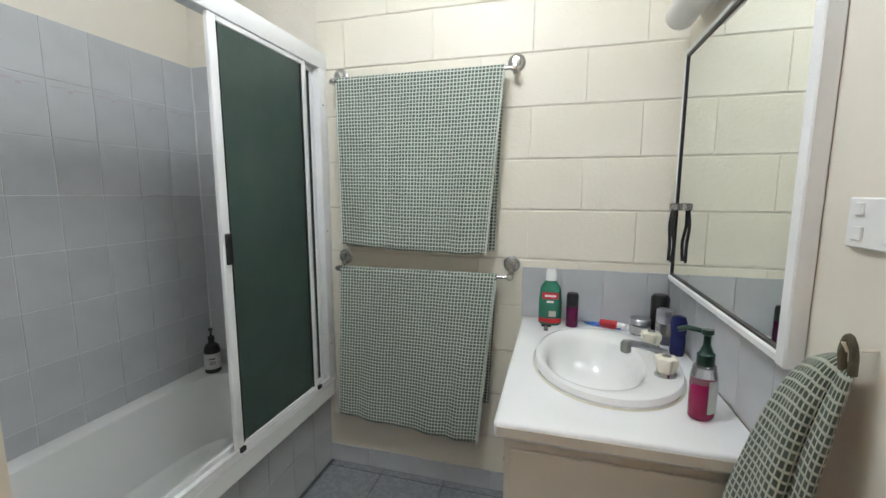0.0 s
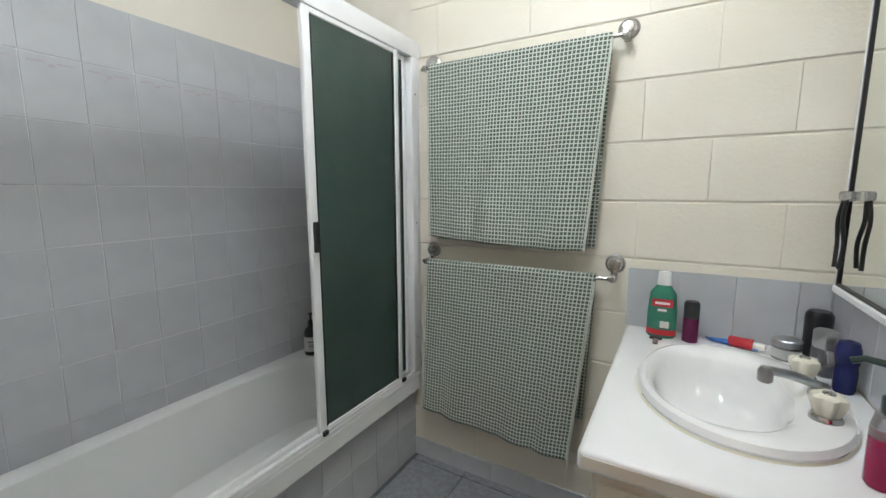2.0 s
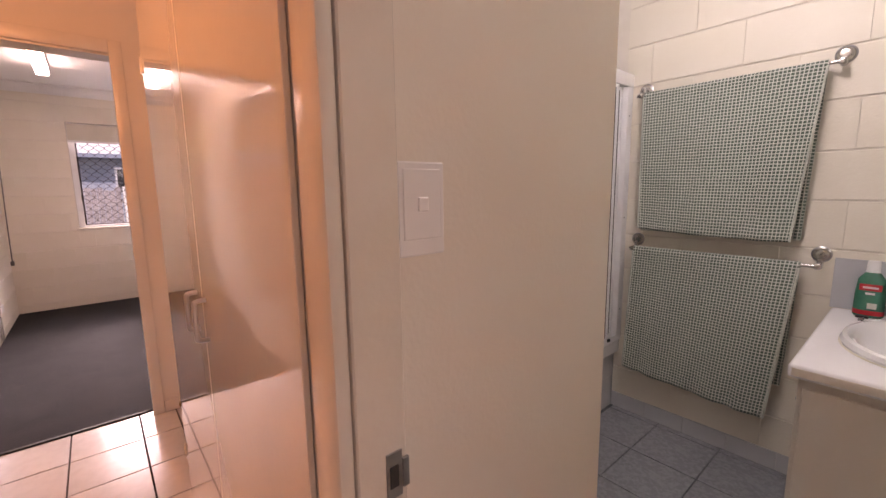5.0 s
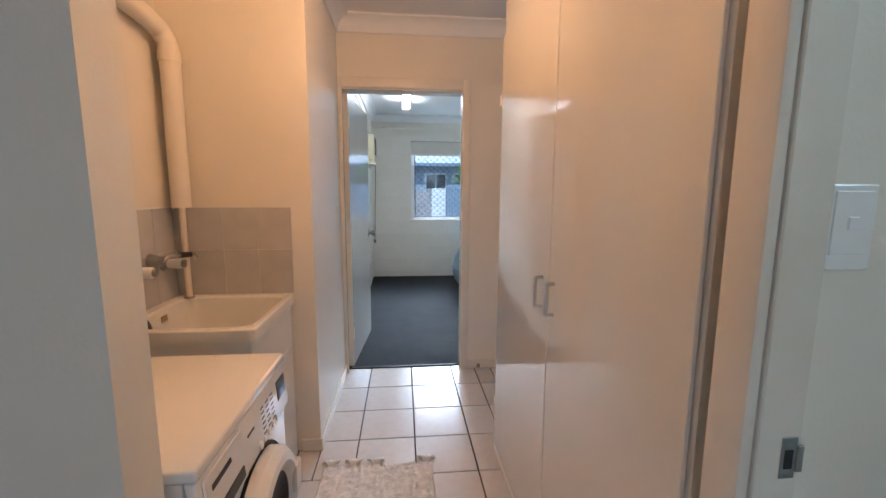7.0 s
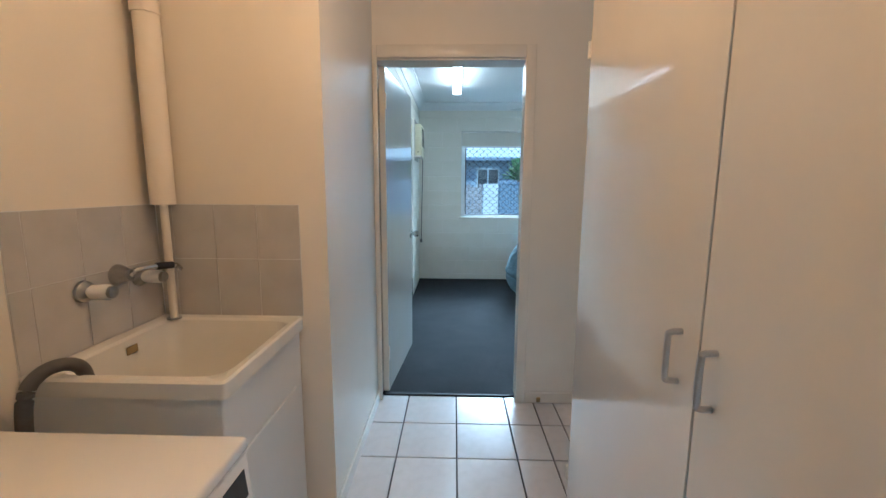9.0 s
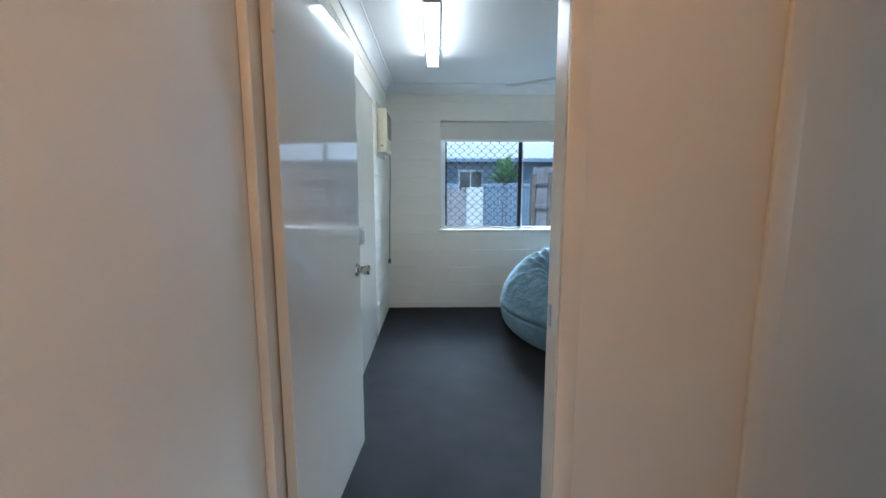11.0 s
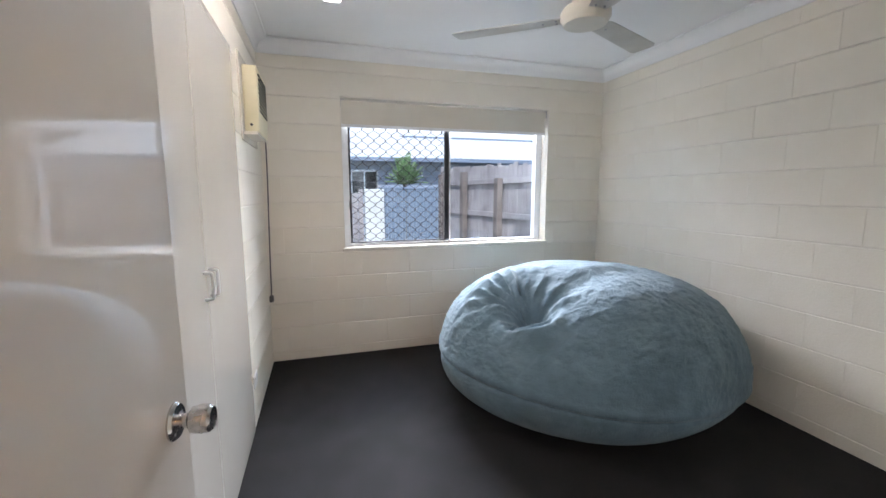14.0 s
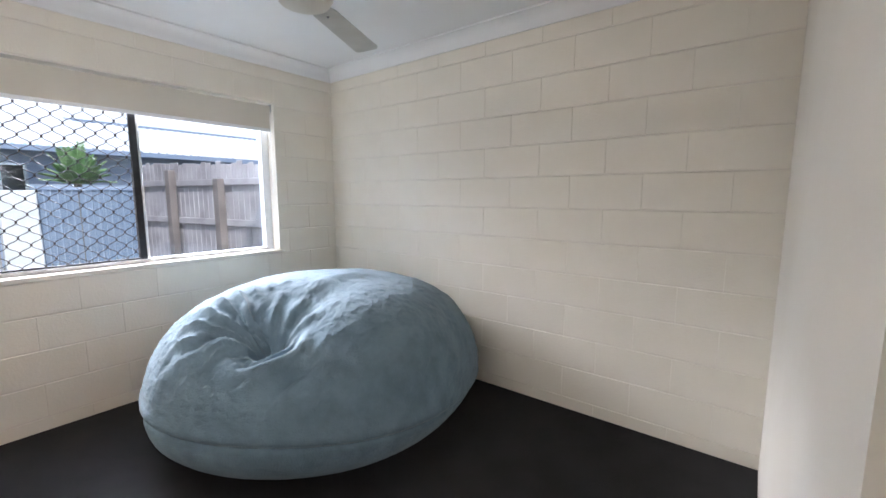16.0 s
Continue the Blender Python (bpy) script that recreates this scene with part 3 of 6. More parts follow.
def vanity():
    t = thing("vanity_cabinet", 1.40, 1.32, 0.0, "cream vanity cabinet below the white counter", "vanity")
    part("body", pit(boxes((1.01, 1.812, 1.056, 1.572, 0.0, 0.772), bevel=0.002), 1.150, 1.620, 1.190, 1.530, 0.772, 0.64, False), "cabinet", t)
    part("door", boxes((1.0, 1.01, 1.075, 1.56, 0.09, 0.745), bevel=0.002), "cabinet", t)
    part("side_screw", cyl(bmesh.new(), (1.03, 1.572, 0.70), (1.03, 1.575, 0.70), 0.006), "dull_chrome", t)
    c = thing("vanity_counter", 1.40, 1.32, 0.775, "white laminate counter on the vanity", "counter")
    bm = round_hole(boxes((0.984, 1.812, 1.056, 1.594, 0.774, 0.815), bevel=0.009, seg=3), 1.384, 1.340, 0.232, 0.176, 0.815, 0.774)
    part("top", bm, "laminate", c)
    # front strip in darker cream: the front side's weaker light is put into its colour
    part("edge_strip", boxes((0.9825, 0.9842, 1.066, 1.585, 0.7835, 0.8055)), "cabinet", c, "cream laminate strip along the front edge, darker for its weaker light")
    part("edge_strip", boxes((0.994, 1.802, 1.5938, 1.5952, 0.7835, 0.8055)), "laminate", c, "white laminate strip along the side edge")
    b = thing("wash_basin", 1.40, 1.31, 0.815, "white oval porcelain basin set in the counter", "basin")
    cx, cy = 1.384, 1.322
    part("bowl", bowl([(cx, cy, 0.268, 0.201, 0.8155, 2.1), (cx, cy, 0.272, 0.205, 0.826, 2.1), (cx, cy, 0.266, 0.199, 0.839, 2.1), (cx, cy, 0.254, 0.188, 0.843, 2.1), (cx, cy + 0.028, 0.230, 0.154, 0.841, 2.15),
                       (cx, cy + 0.032, 0.214, 0.140, 0.834, 2.2), (cx, cy + 0.033, 0.200, 0.130, 0.815, 2.2), (cx, cy + 0.033, 0.188, 0.121, 0.785, 2.2), (cx, cy + 0.030, 0.160, 0.104, 0.735, 2.2), (cx, cy + 0.026, 0.11, 0.075, 0.700, 2.1),
                       (cx, cy + 0.022, 0.04, 0.03, 0.685, 2)]), "porcelain", b)
    part("waste", lathe(bmesh.new(), [(0.0, 0.003), (0.018, 0.003), (0.024, 0.0)], Matrix.Translation((cx, cy + 0.022, 0.686))), "chrome", b, "chrome waste ring")
    part("sealant", bowl([(cx, cy, 0.274, 0.207, 0.8153, 2.1), (cx, cy, 0.269, 0.202, 0.8185, 2.1)], close=False), "ivory", b, "thin line of silicone sealant")
    # taps
    s = thing("basin_spout", 1.455, 1.15, 0.84, "grey metal basin spout", "tap")
    part("pillar", lathe(bmesh.new(), [(0.0, 0.030), (0.014, 0.028), (0.018, 0.012), (0.023, 0.006), (0.023, 0.0)], Matrix.Translation((1.405, 1.162, 0.84))), "dull_chrome", s)
    part("neck", tube(bmesh.new(), arc([(1.405, 1.164, 0.858), (1.395, 1.185, 0.872), (1.372, 1.222, 0.888), (1.345, 1.262, 0.900), (1.338, 1.272, 0.900)], 6), 0.0105, n=14), "dull_chrome", s)
    part("nozzle", lathe(bmesh.new(), [(0.0, 0.012), (0.010, 0.010), (0.0145, 0.002), (0.0145, -0.020), (0.011, -0.024), (0.0, -0.022)], Matrix.Translation((1.337, 1.273, 0.900))), "dull_chrome", s)
    for x, y, g in ((1.285, 1.181, "hot"), (1.489, 1.177, "cold")):
        h = thing("tap_handle", x, y, 0.84, "ivory fluted tap handle on a chrome collar", "tap", "basin tap handles")
        part("collar", lathe(bmesh.new(), [(0.0, 0.012), (0.024, 0.012), (0.027, 0.006), (0.027, 0.0)], Matrix.Translation((x, y, 0.84))), "chrome", h)
        bm = bmesh.new()
        rings = []
        for r, z in ((0.018, 0.012), (0.021, 0.016), (0.028, 0.040), (0.027, 0.050), (0.020, 0.055), (0.0, 0.055)):
            rings.append([bm.verts.new((x + r * (1 + 0.13 * math.cos(6 * a)) * math.cos(a), y + r * (1 + 0.13 * math.cos(6 * a)) * math.sin(a), 0.84 + z)) for a in [2 * math.pi * i / 48 for i in range(48)]] if r else [bm.verts.new((x, y, 0.84 + z))])
        for p, q in zip(rings, rings[1:]):
            for i in range(48):
                vs = list(dict.fromkeys([p[i], p[(i + 1) % 48], q[(i + 1) % len(q)], q[i % len(q)]]))
                bm.faces.new(vs)
        part("grip", bm, "ivory", h)
        part("cap", lathe(bmesh.new(), [(0.0, 0.059), (0.010, 0.058), (0.012, 0.053)], Matrix.Translation((x, y, 0.84))), "chrome", h, "chrome centre cap")


vanity()


def mirror_unit():
    t = thing("wall_mirror", 1.37, 1.055, 1.02, "framed wall mirror above the vanity", "mirror")
    x0, x1, z0, z1 = 0.985, 1.757, 1.030, 1.785
    part("glass", boxes((x0, x1, 1.052, 1.066, z0, z1)), "mirror", t, "silvered mirror glass", smooth=False)
    part("frame", boxes((x0 - 0.032, x0, 1.051, 1.082, z0 - 0.018, z1 + 0.018), (x1, x1 + 0.014, 1.051, 1.072, z0 - 0.018, z1 + 0.018),
                        (x0, x1, 1.051, 1.078, z0 - 0.018, z0), (x0, x1, 1.051, 1.074, z1, z1 + 0.014), bevel=0.003), "alu_white", t, "white aluminium frame")
    part("gasket", boxes((x0, x1, 1.066, 1.071, z0, z0 + 0.006), (x0, x1, 1.066, 1.071, z1 - 0.008, z1), (x1 - 0.008, x1, 1.066, 1.071, z0 + 0.006, z1 - 0.008)), "black", t, "black inner gasket")
    h = thing("toothbrush_holder", 1.705, 1.08, 1.27, "clear suction holder on the mirror glass", "holder")
    part("hook", boxes((1.685, 1.725, 1.0665, 1.098, 1.262, 1.288), bevel=0.006, seg=2), "clear_plastic", h)
    for k, (dx, lean) in enumerate(((-0.012, -0.006), (0.010, 0.008))):
        b = thing("toothbrush", 1.705 + dx, 1.085, 1.10, "black toothbrush hanging from its holder", "toothbrush", "toothbrushes on the mirror")
        part("handle", tube(bmesh.new(), arc([(1.705 + dx, 1.088, 1.265), (1.705 + dx + lean, 1.092, 1.21), (1.705 + dx + 2 * lean, 1.086, 1.15), (1.705 + dx + lean, 1.088, 1.085)], 6), 0.0052, n=8), "black", b)
        part("bristles", boxes((1.699 + dx, 1.711 + dx, 1.082, 1.094, 1.266, 1.287), bevel=0.002), "clear_plastic", b, "pale bristles")
    l = thing("vanity_light", 1.35, 1.10, 1.87, "white tubular light fitting above the mirror", "light fitting")
    part("tube", lathe(bmesh.new(), [(0.0, 0.36), (0.035, 0.355), (0.046, 0.335), (0.046, -0.335), (0.035, -0.355), (0.0, -0.36)], pose(1.345, 1.115, 1.885, 0, 90, 0)), "white_plastic", l)
    part("mount", boxes((1.10, 1.60, 1.051, 1.085, 1.86, 1.91), bevel=0.004), "white_plastic", l)


mirror_unit()


def ceiling_oyster(name, x, y, r, label):
    t = thing(name, x, y, CEIL, label, "ceiling light")
    part("base", lathe(bmesh.new(), [(0.0, -0.001), (r + 0.01, -0.001), (r + 0.01, -0.02), (r, -0.022)], Matrix.Translation((x, y, CEIL))), "white_plastic", t)
    return t


ceiling_oyster("bathroom_ceiling_light", 0.82, 1.82, 0.13, "round white ceiling light in the bathroom")
ceiling_oyster("hall_ceiling_light", -0.72, 2.62, 0.12, "round white ceiling light in the hall")


def bottle(name, x, y, z, label, cat, rows, n=28, sx=1.0, sy=1.0, rz=0.0):
    """A turned bottle or can out of parts: (part, material, profile, note)."""
    t = thing(name, x, y, z, label, cat)
    for p, mat, prof, note in rows:
        part(p, lathe(bmesh.new(), prof, pose(x, y, z, 0, 0, rz), n, sx, sy), mat, t, note)
    return t


Z = 0.8155
mw = bottle("mouthwash_bottle", 1.735, 1.486, Z, "green mouthwash bottle with a white cap", "bottle", [
    ("body", "mint", [(0.0, 0.0), (0.033, 0.0), (0.037, 0.006), (0.037, 0.085), (0.0345, 0.12), (0.033, 0.145), (0.020, 0.168), (0.014, 0.176)], ""),
    ("cap", "white_plastic", [(0.0160, 0.170), (0.0172, 0.173), (0.0158, 0.212), (0.012, 0.217), (0.0, 0.217)], "white screw cap"),
    ("foot_band", "red", [(0.0374, 0.010), (0.0376, 0.028)], "red band at the foot")], sx=0.72, sy=1.16, rz=0)
part("badge", boxes((-0.0275, -0.0268, -0.030, 0.030, 0.105, 0.130), bevel=0.0003), "red", mw, "red label without lettering", local=True)
part("badge_stripe", boxes((-0.0282, -0.0276, -0.021, 0.021, 0.113, 0.121)), "white_plastic", mw, "pale bar on the label", local=True)
part("name_bar", boxes((-0.0277, -0.0270, -0.013, 0.013, 0.090, 0.098)), "white_plastic", mw, "pale bar on the label", local=True)
part("leaf_print", boxes((-0.0277, -0.0270, -0.022, 0.004, 0.036, 0.058), bevel=0.0003), "hem", mw, "pale leaf print", local=True)
bottle("spray_can", 1.727, 1.404, Z, "wine red spray can with a black cap", "can", [
    ("body", "wine", [(0.0, 0.0), (0.0215, 0.0), (0.022, 0.003), (0.022, 0.085)], ""),
    ("cap", "black", [(0.0222, 0.078), (0.0222, 0.122), (0.018, 0.130), (0.0, 0.132)], "black cap")])
rz_ = thing("razor", 1.685, 1.505, Z, "small disposable razor lying on the counter", "razor")
part("handle", boxes((1.640, 1.685, 1.490, 1.505, Z, Z + 0.006), bevel=0.002), "clear_plastic", rz_)
part("head", boxes((1.685, 1.70, 1.480, 1.516, Z + 0.001, Z + 0.010), bevel=0.002), "black", rz_)
tp = thing("toothpaste_tube", 1.755, 1.29, Z, "blue and red toothpaste tube lying flat", "toothpaste")
bm = bmesh.new()
prev = None
for k in range(9):
    f = k / 8
    c, w, h = Vector((1.772 - 0.045 * f, 1.352 - 0.118 * f, Z + 0.004 + 0.010 * f)), 0.021 * (1 - 0.35 * f), 0.0025 + 0.0125 * f
    ring = [bm.verts.new(c + Vector((w * math.cos(a) * 0.93, w * math.cos(a) * 0.35, max(h * math.sin(a), -0.003 - 0.010 * f)))) for a in [2 * math.pi * i / 14 for i in range(14)]]
    if prev:
        for i in range(14):
            bm.faces.new((prev[i], prev[(i + 1) % 14], ring[(i + 1) % 14], ring[i]))
    prev = ring
part("tube", bm, "blue", tp)
part("shoulder", cyl(bmesh.new(), (1.752, 1.298, Z + 0.0145), (1.729, 1.240, Z + 0.0165), 0.0155, 0.0165), "red", tp, "red end of the tube")
part("cap", cyl(bmesh.new(), (1.729, 1.240, Z + 0.0165), (1.718, 1.213, Z + 0.0165), 0.012, 0.010), "white_plastic", tp, "white cap")
bottle("cream_jar", 1.700, 1.170, Z, "small glass cream jar with a metal lid", "jar", [
    ("body", "clear_plastic", [(0.0, 0.0), (0.032, 0.0), (0.034, 0.004), (0.034, 0.040)], ""),
    ("label", "paper", [(0.0344, 0.008), (0.0344, 0.034)], "grey printed label"),
    ("lid", "alu_grey", [(0.0352, 0.040), (0.0352, 0.056), (0.032, 0.060), (0.0, 0.060)], "silver lid")])
bottle("aftershave_bottle", 1.622, 1.108, Z, "square glass bottle with a silver cap", "bottle", [
    ("body", "clear_plastic", [(0.0, 0.0), (0.030, 0.0), (0.033, 0.005), (0.033, 0.070), (0.028, 0.076)], ""),
    ("liquid", "navy", [(0.0, 0.004), (0.028, 0.004), (0.029, 0.03), (0.0, 0.031)], "blue liquid"),
    ("cap", "alu_grey", [(0.031, 0.072), (0.032, 0.074), (0.032, 0.112), (0.028, 0.118), (0.0, 0.118)], "silver cap")], n=8, sx=1.0, sy=0.8, rz=22)
bottle("black_canister", 1.735, 1.100, Z, "black canister with a rounded lid", "canister", [
    ("body", "black", [(0.0, 0.0), (0.029, 0.0), (0.031, 0.004), (0.031, 0.11)], ""),
    ("lid", "black", [(0.0315, 0.11), (0.031, 0.132), (0.024, 0.142), (0.0, 0.144)], "rounded lid")])
bottle("roll_on_deodorant", 1.520, 1.094, Z, "navy blue deodorant stick with a pale label", "deodorant", [
    ("body", "navy", [(0.0, 0.0), (0.024, 0.0), (0.027, 0.006), (0.029, 0.05), (0.026, 0.07)], ""),
    ("cap", "navy", [(0.0275, 0.070), (0.030, 0.074), (0.031, 0.105), (0.024, 0.124), (0.0, 0.130)], "rounded cap")], sx=0.72, sy=0.78)
sp = bottle("soap_dispenser", 1.132, 1.142, Z, "pink liquid soap in a clear pump bottle", "soap dispenser", [
    ("soap", "pink_soap", [(0.0, 0.0), (0.030, 0.0), (0.035, 0.006), (0.036, 0.084)], "pink liquid"),
    ("bottle", "clear_plastic", [(0.036, 0.085), (0.0358, 0.10), (0.030, 0.122), (0.017, 0.13)], "clear upper bottle"),
    ("collar", "dark_green", [(0.022, 0.118), (0.024, 0.122), (0.024, 0.150), (0.018, 0.154), (0.010, 0.172), (0.010, 0.192), (0.016, 0.196), (0.016, 0.206), (0.0, 0.208)], "dark green pump"),
    ], sx=0.68, sy=0.88, rz=35)
part("nozzle", tube(bmesh.new(), [(1.132, 1.142, Z + 0.200), (1.150, 1.180, Z + 0.202), (1.156, 1.195, Z + 0.194)], 0.006, n=8), "dark_green", sp, "dark green spout")
bm = bmesh.new()
lab = [[bm.verts.new((0.68 * 0.0368 * math.cos(a), 0.88 * 0.0368 * math.sin(a), z)) for z in (0.018, 0.094)] for a in [radians(158 + 9 * k) for k in range(8)]]
for p, q in zip(lab, lab[1:]):
    bm.faces.new((p[0], q[0], q[1], p[1]))
part("back_label", bm, "paper", sp, "pale back label with print", local=True).matrix_basis = pose(0, 0, 0, 0, 0, 35)
hw = bottle("hand_wash_bottle", 1.712, 3.112, 0.4315, "black pump bottle with a grey label on the bath rim", "bottle", [
    ("bottle", "black", [(0.0, 0.0), (0.034, 0.0), (0.037, 0.004), (0.037, 0.115), (0.030, 0.138), (0.014, 0.15), (0.013, 0.165)], ""),
    ("label", "paper", [(0.0374, 0.022), (0.0374, 0.100)], "pale grey label"),
    ("pump", "black", [(0.015, 0.163), (0.015, 0.182), (0.005, 0.186), (0.005, 0.212), (0.011, 0.214), (0.011, 0.222), (0.0, 0.223)], "black pump")])
part("nozzle", tube(bmesh.new(), [(1.712, 3.112, 0.651), (1.690, 3.085, 0.653), (1.682, 3.076, 0.646)], 0.0045, n=8), "black", hw, "black spout")
part("print", boxes((-0.0006, 0.0006, -0.014, 0.014, 0.072, 0.078), (-0.0006, 0.0006, -0.014, 0.010, 0.058, 0.062), (-0.0006, 0.0006, -0.014, 0.012, 0.048, 0.052)), "ink", hw, "dark lines of print", local=True).matrix_basis = pose(-0.028, -0.0255, 0, 0, 0, 42)


def power_point(name, label, facing, x, y, z, w, h, dots):
    t = thing(name, x, y, z, label, "switch")
    u, v, n = AXES[facing]
    base = Vector((x, y, z))

    def slab(bm, cu, cv, su, sv, d0, d1, bev):
        p = base + u * (cu - su / 2) + v * (cv - sv / 2) + n * d0
        q = base + u * (cu + su / 2) + v * (cv + sv / 2) + n * d1
        return box(bm, min(p.x, q.x), max(p.x, q.x), min(p.y, q.y), max(p.y, q.y), min(p.z, q.z), max(p.z, q.z), bev)

    part("plate", slab(bmesh.new(), 0, 0, w, h, 0.0005, 0.008, 0.002), "white_plastic", t)
    for k, (cu, cv, su, sv) in enumerate(dots):
        part("rocker" if su < 0.04 else "raised_plate", slab(bmesh.new(), cu, cv, su, sv, 0.0075, 0.012 if su < 0.04 else 0.0095, 0.0012), "white_plastic", t)
    return t


power_point("power_outlet", "white double power outlet beside the mirror", "+y", 0.825, 1.05, 1.278, 0.115, 0.072, [(-0.03, 0.02, 0.014, 0.018), (0.03, 0.02, 0.014, 0.018), (-0.03, -0.015, 0.02, 0.02), (0.03, -0.015, 0.02, 0.02)])
lsw = power_point("light_switch", "white light switch on the cream wall", "-y", -0.187, 1.785, 1.300, 0.070, 0.112, [(0.0, 0.006, 0.056, 0.084), (0.0, 0.006, 0.015, 0.017)])


def hand_towel():
    t = thing("hand_towel", 0.84, 1.10, 0.55, "green checked hand towel bunched on a wall hook", "towel")
    bm = bmesh.new()
    uvl = bm.loops.layers.uv.new("UVMap")
    nu, nv = 96, 44
    grid = []
    for j in range(nv + 1):
        f = j / nv
        row = []
        for i in range(nu + 1):
            u = i / nu
            a = math.pi * (u - 0.5) * 1.8
            spread = 0.028 + 0.118 * f ** 0.55
            # three deep gathers that open towards the foot
            deep = 1 - abs(math.sin(math.pi * (2.6 * u + 0.12 + 0.10 * f)))
            fold = 1 - (0.20 + 0.34 * f) * deep ** 2.2 + 0.05 * math.sin(u * 31 + 4 * f)
            px = 0.835 + math.sin(a) * spread * fold + 0.15 * f * (1 - u) + 0.02 * f
            py = 1.058 + (0.016 + 0.110 * f ** 0.5) * max(0.10, math.cos(a * 0.5)) * (0.45 + 0.55 * fold)
            pz = 1.090 - 0.58 * f - 0.05 * abs(u - 0.45) * (1 - f) + 0.016 * noise.noise((u * 4, f * 4, 3.0))
            row.append((bm.verts.new((px, py, pz)), (u * 0.66 + 0.02 * f, f * 0.62)))
        grid.append(row)
    for a, b in zip(grid, grid[1:]):
        for i in range(nu):
            q = (a[i], a[i + 1], b[i + 1], b[i])
            fc = bm.faces.new([p[0] for p in q])
            for l, p in zip(fc.loops, q):
                l[uvl].uv = p[1]
    hem = [g[-1][0].co.copy() for g in grid]
    cl = part("cloth", bm, "hand_cloth", t)
    sol = cl.modifiers.new("thickness", "SOLIDIFY")
    sol.thickness, sol.offset = 0.006, 0
    part("hem", tube(bmesh.new(), hem, 0.005, n=6), "hem", t, "pale woven edge")
    part("loop", tube(bmesh.new(), arc([(0.812, 1.080, 1.075), (0.806, 1.086, 1.105), (0.800, 1.084, 1.125), (0.794, 1.080, 1.105), (0.798, 1.076, 1.072)], 6), 0.0055, n=8), "loop_tape", t, "olive brown hanging loop")
    h = thing("wall_hook", 0.80, 1.052, 1.11, "small cream wall hook", "hook")
    part("hook", tube(bmesh.new(), [(0.80, 1.0505, 1.108), (0.80, 1.085, 1.106), (0.80, 1.090, 1.118)], 0.0028, n=8), "trim", h)


hand_towel()

# door frame of the bathroom: jamb, stop and strike plate
t = thing("door_1", -0.26, 1.47, 0.0, "cream painted bathroom door frame", "door frame", kind="structure")
part("jamb", boxes((-0.292, -0.226, 1.768, 1.784, 0, 2.05), bevel=0.002), "trim", t)
part("architrave", boxes((-0.312, -0.2925, 1.772, 1.838, 0, 2.12), bevel=0.005, seg=2), "trim", t)
part("head", boxes((-0.292, -0.226, 1.052, 1.768, 2.032, 2.049)), "trim", t)
sk = part("strike_plate", boxes((-0.256, -0.234, 1.7655, 1.7678, 0.955, 1.015), (-0.234, -0.225, 1.7635, 1.7678, 0.965, 1.003), bevel=0.0005), "dull_chrome", t, "worn metal strike plate")
# no real hole: a thin dark slab gives the shade inside it
part("latch_hole_shade", boxes((-0.252, -0.240, 1.7645, 1.7654, 0.970, 0.998)), "rubber", sk)

# ---------- hall ----------
M["brass"] = material("dull_brass", (0.42, 0.32, 0.16), 0.35, metal=0.9, colour2=(0.35, 0.27, 0.14), scale=30)
M["grey_hose"] = material("grey_hose_plastic", (0.075, 0.072, 0.072), 0.5, colour2=(0.11, 0.105, 0.105), scale=20)
M["tub_white"] = material("white_laundry_plastic", (0.74, 0.73, 0.68), 0.25, colour2=(0.79, 0.78, 0.74), scale=4)
M["tub_metal"] = material("white_metal_panel", (0.70, 0.71, 0.70), 0.35, colour2=(0.74, 0.75, 0.74), scale=3)
M["appliance"] = material("white_appliance_enamel", (0.78, 0.77, 0.75), 0.25, colour2=(0.82, 0.81, 0.79), scale=3, coat=0.2)
M["rug"] = material("cream_shag_rug", (0.62, 0.57, 0.52), 0.98, colour2=(0.80, 0.76, 0.72), scale=30, detail=8, bump=1.0, bump_scale=180)
M["yarn"] = material("white_cotton_yarn", (0.78, 0.76, 0.72), 0.95, colour2=(0.70, 0.67, 0.62), scale=60, bump=0.5, bump_scale=300)
M["pipe"] = material("cream_painted_pipe", (0.74, 0.68, 0.58), 0.4, colour2=(0.78, 0.73, 0.64), scale=6, bump=0.05)
M["bean"] = material("blue_grey_plush", (0.098, 0.158, 0.200), 0.95, colour2=(0.140, 0.212, 0.258), scale=9, detail=14, bump=1.0, bump_scale=110, sheen=0.12, spread=(0.35, 0.65))
M["ac_cream"] = material("yellowed_ac_plastic", (0.66, 0.60, 0.40), 0.4, colour2=(0.70, 0.64, 0.45), scale=6)
M["blind"] = material("cream_roller_blind", (0.62, 0.58, 0.50), 0.8, colour2=(0.66, 0.62, 0.54), scale=3, bump=0.2, bump_scale=300)
# the blue tint puts the cool cast of the daylight outside into the panes
M["window_glass"] = material("blue_tinted_window_glass", (0.74, 0.89, 1.0), 0.0, transmission=1.0, ior=1.45)
M["screen_metal"] = material("dark_security_mesh", (0.03, 0.03, 0.035), 0.4, metal=0.6, colour2=(0.045, 0.045, 0.05), scale=20)
M["tube_glow"] = glow("lit_tube_diffuser", (1.0, 0.97, 0.93), 24.0)


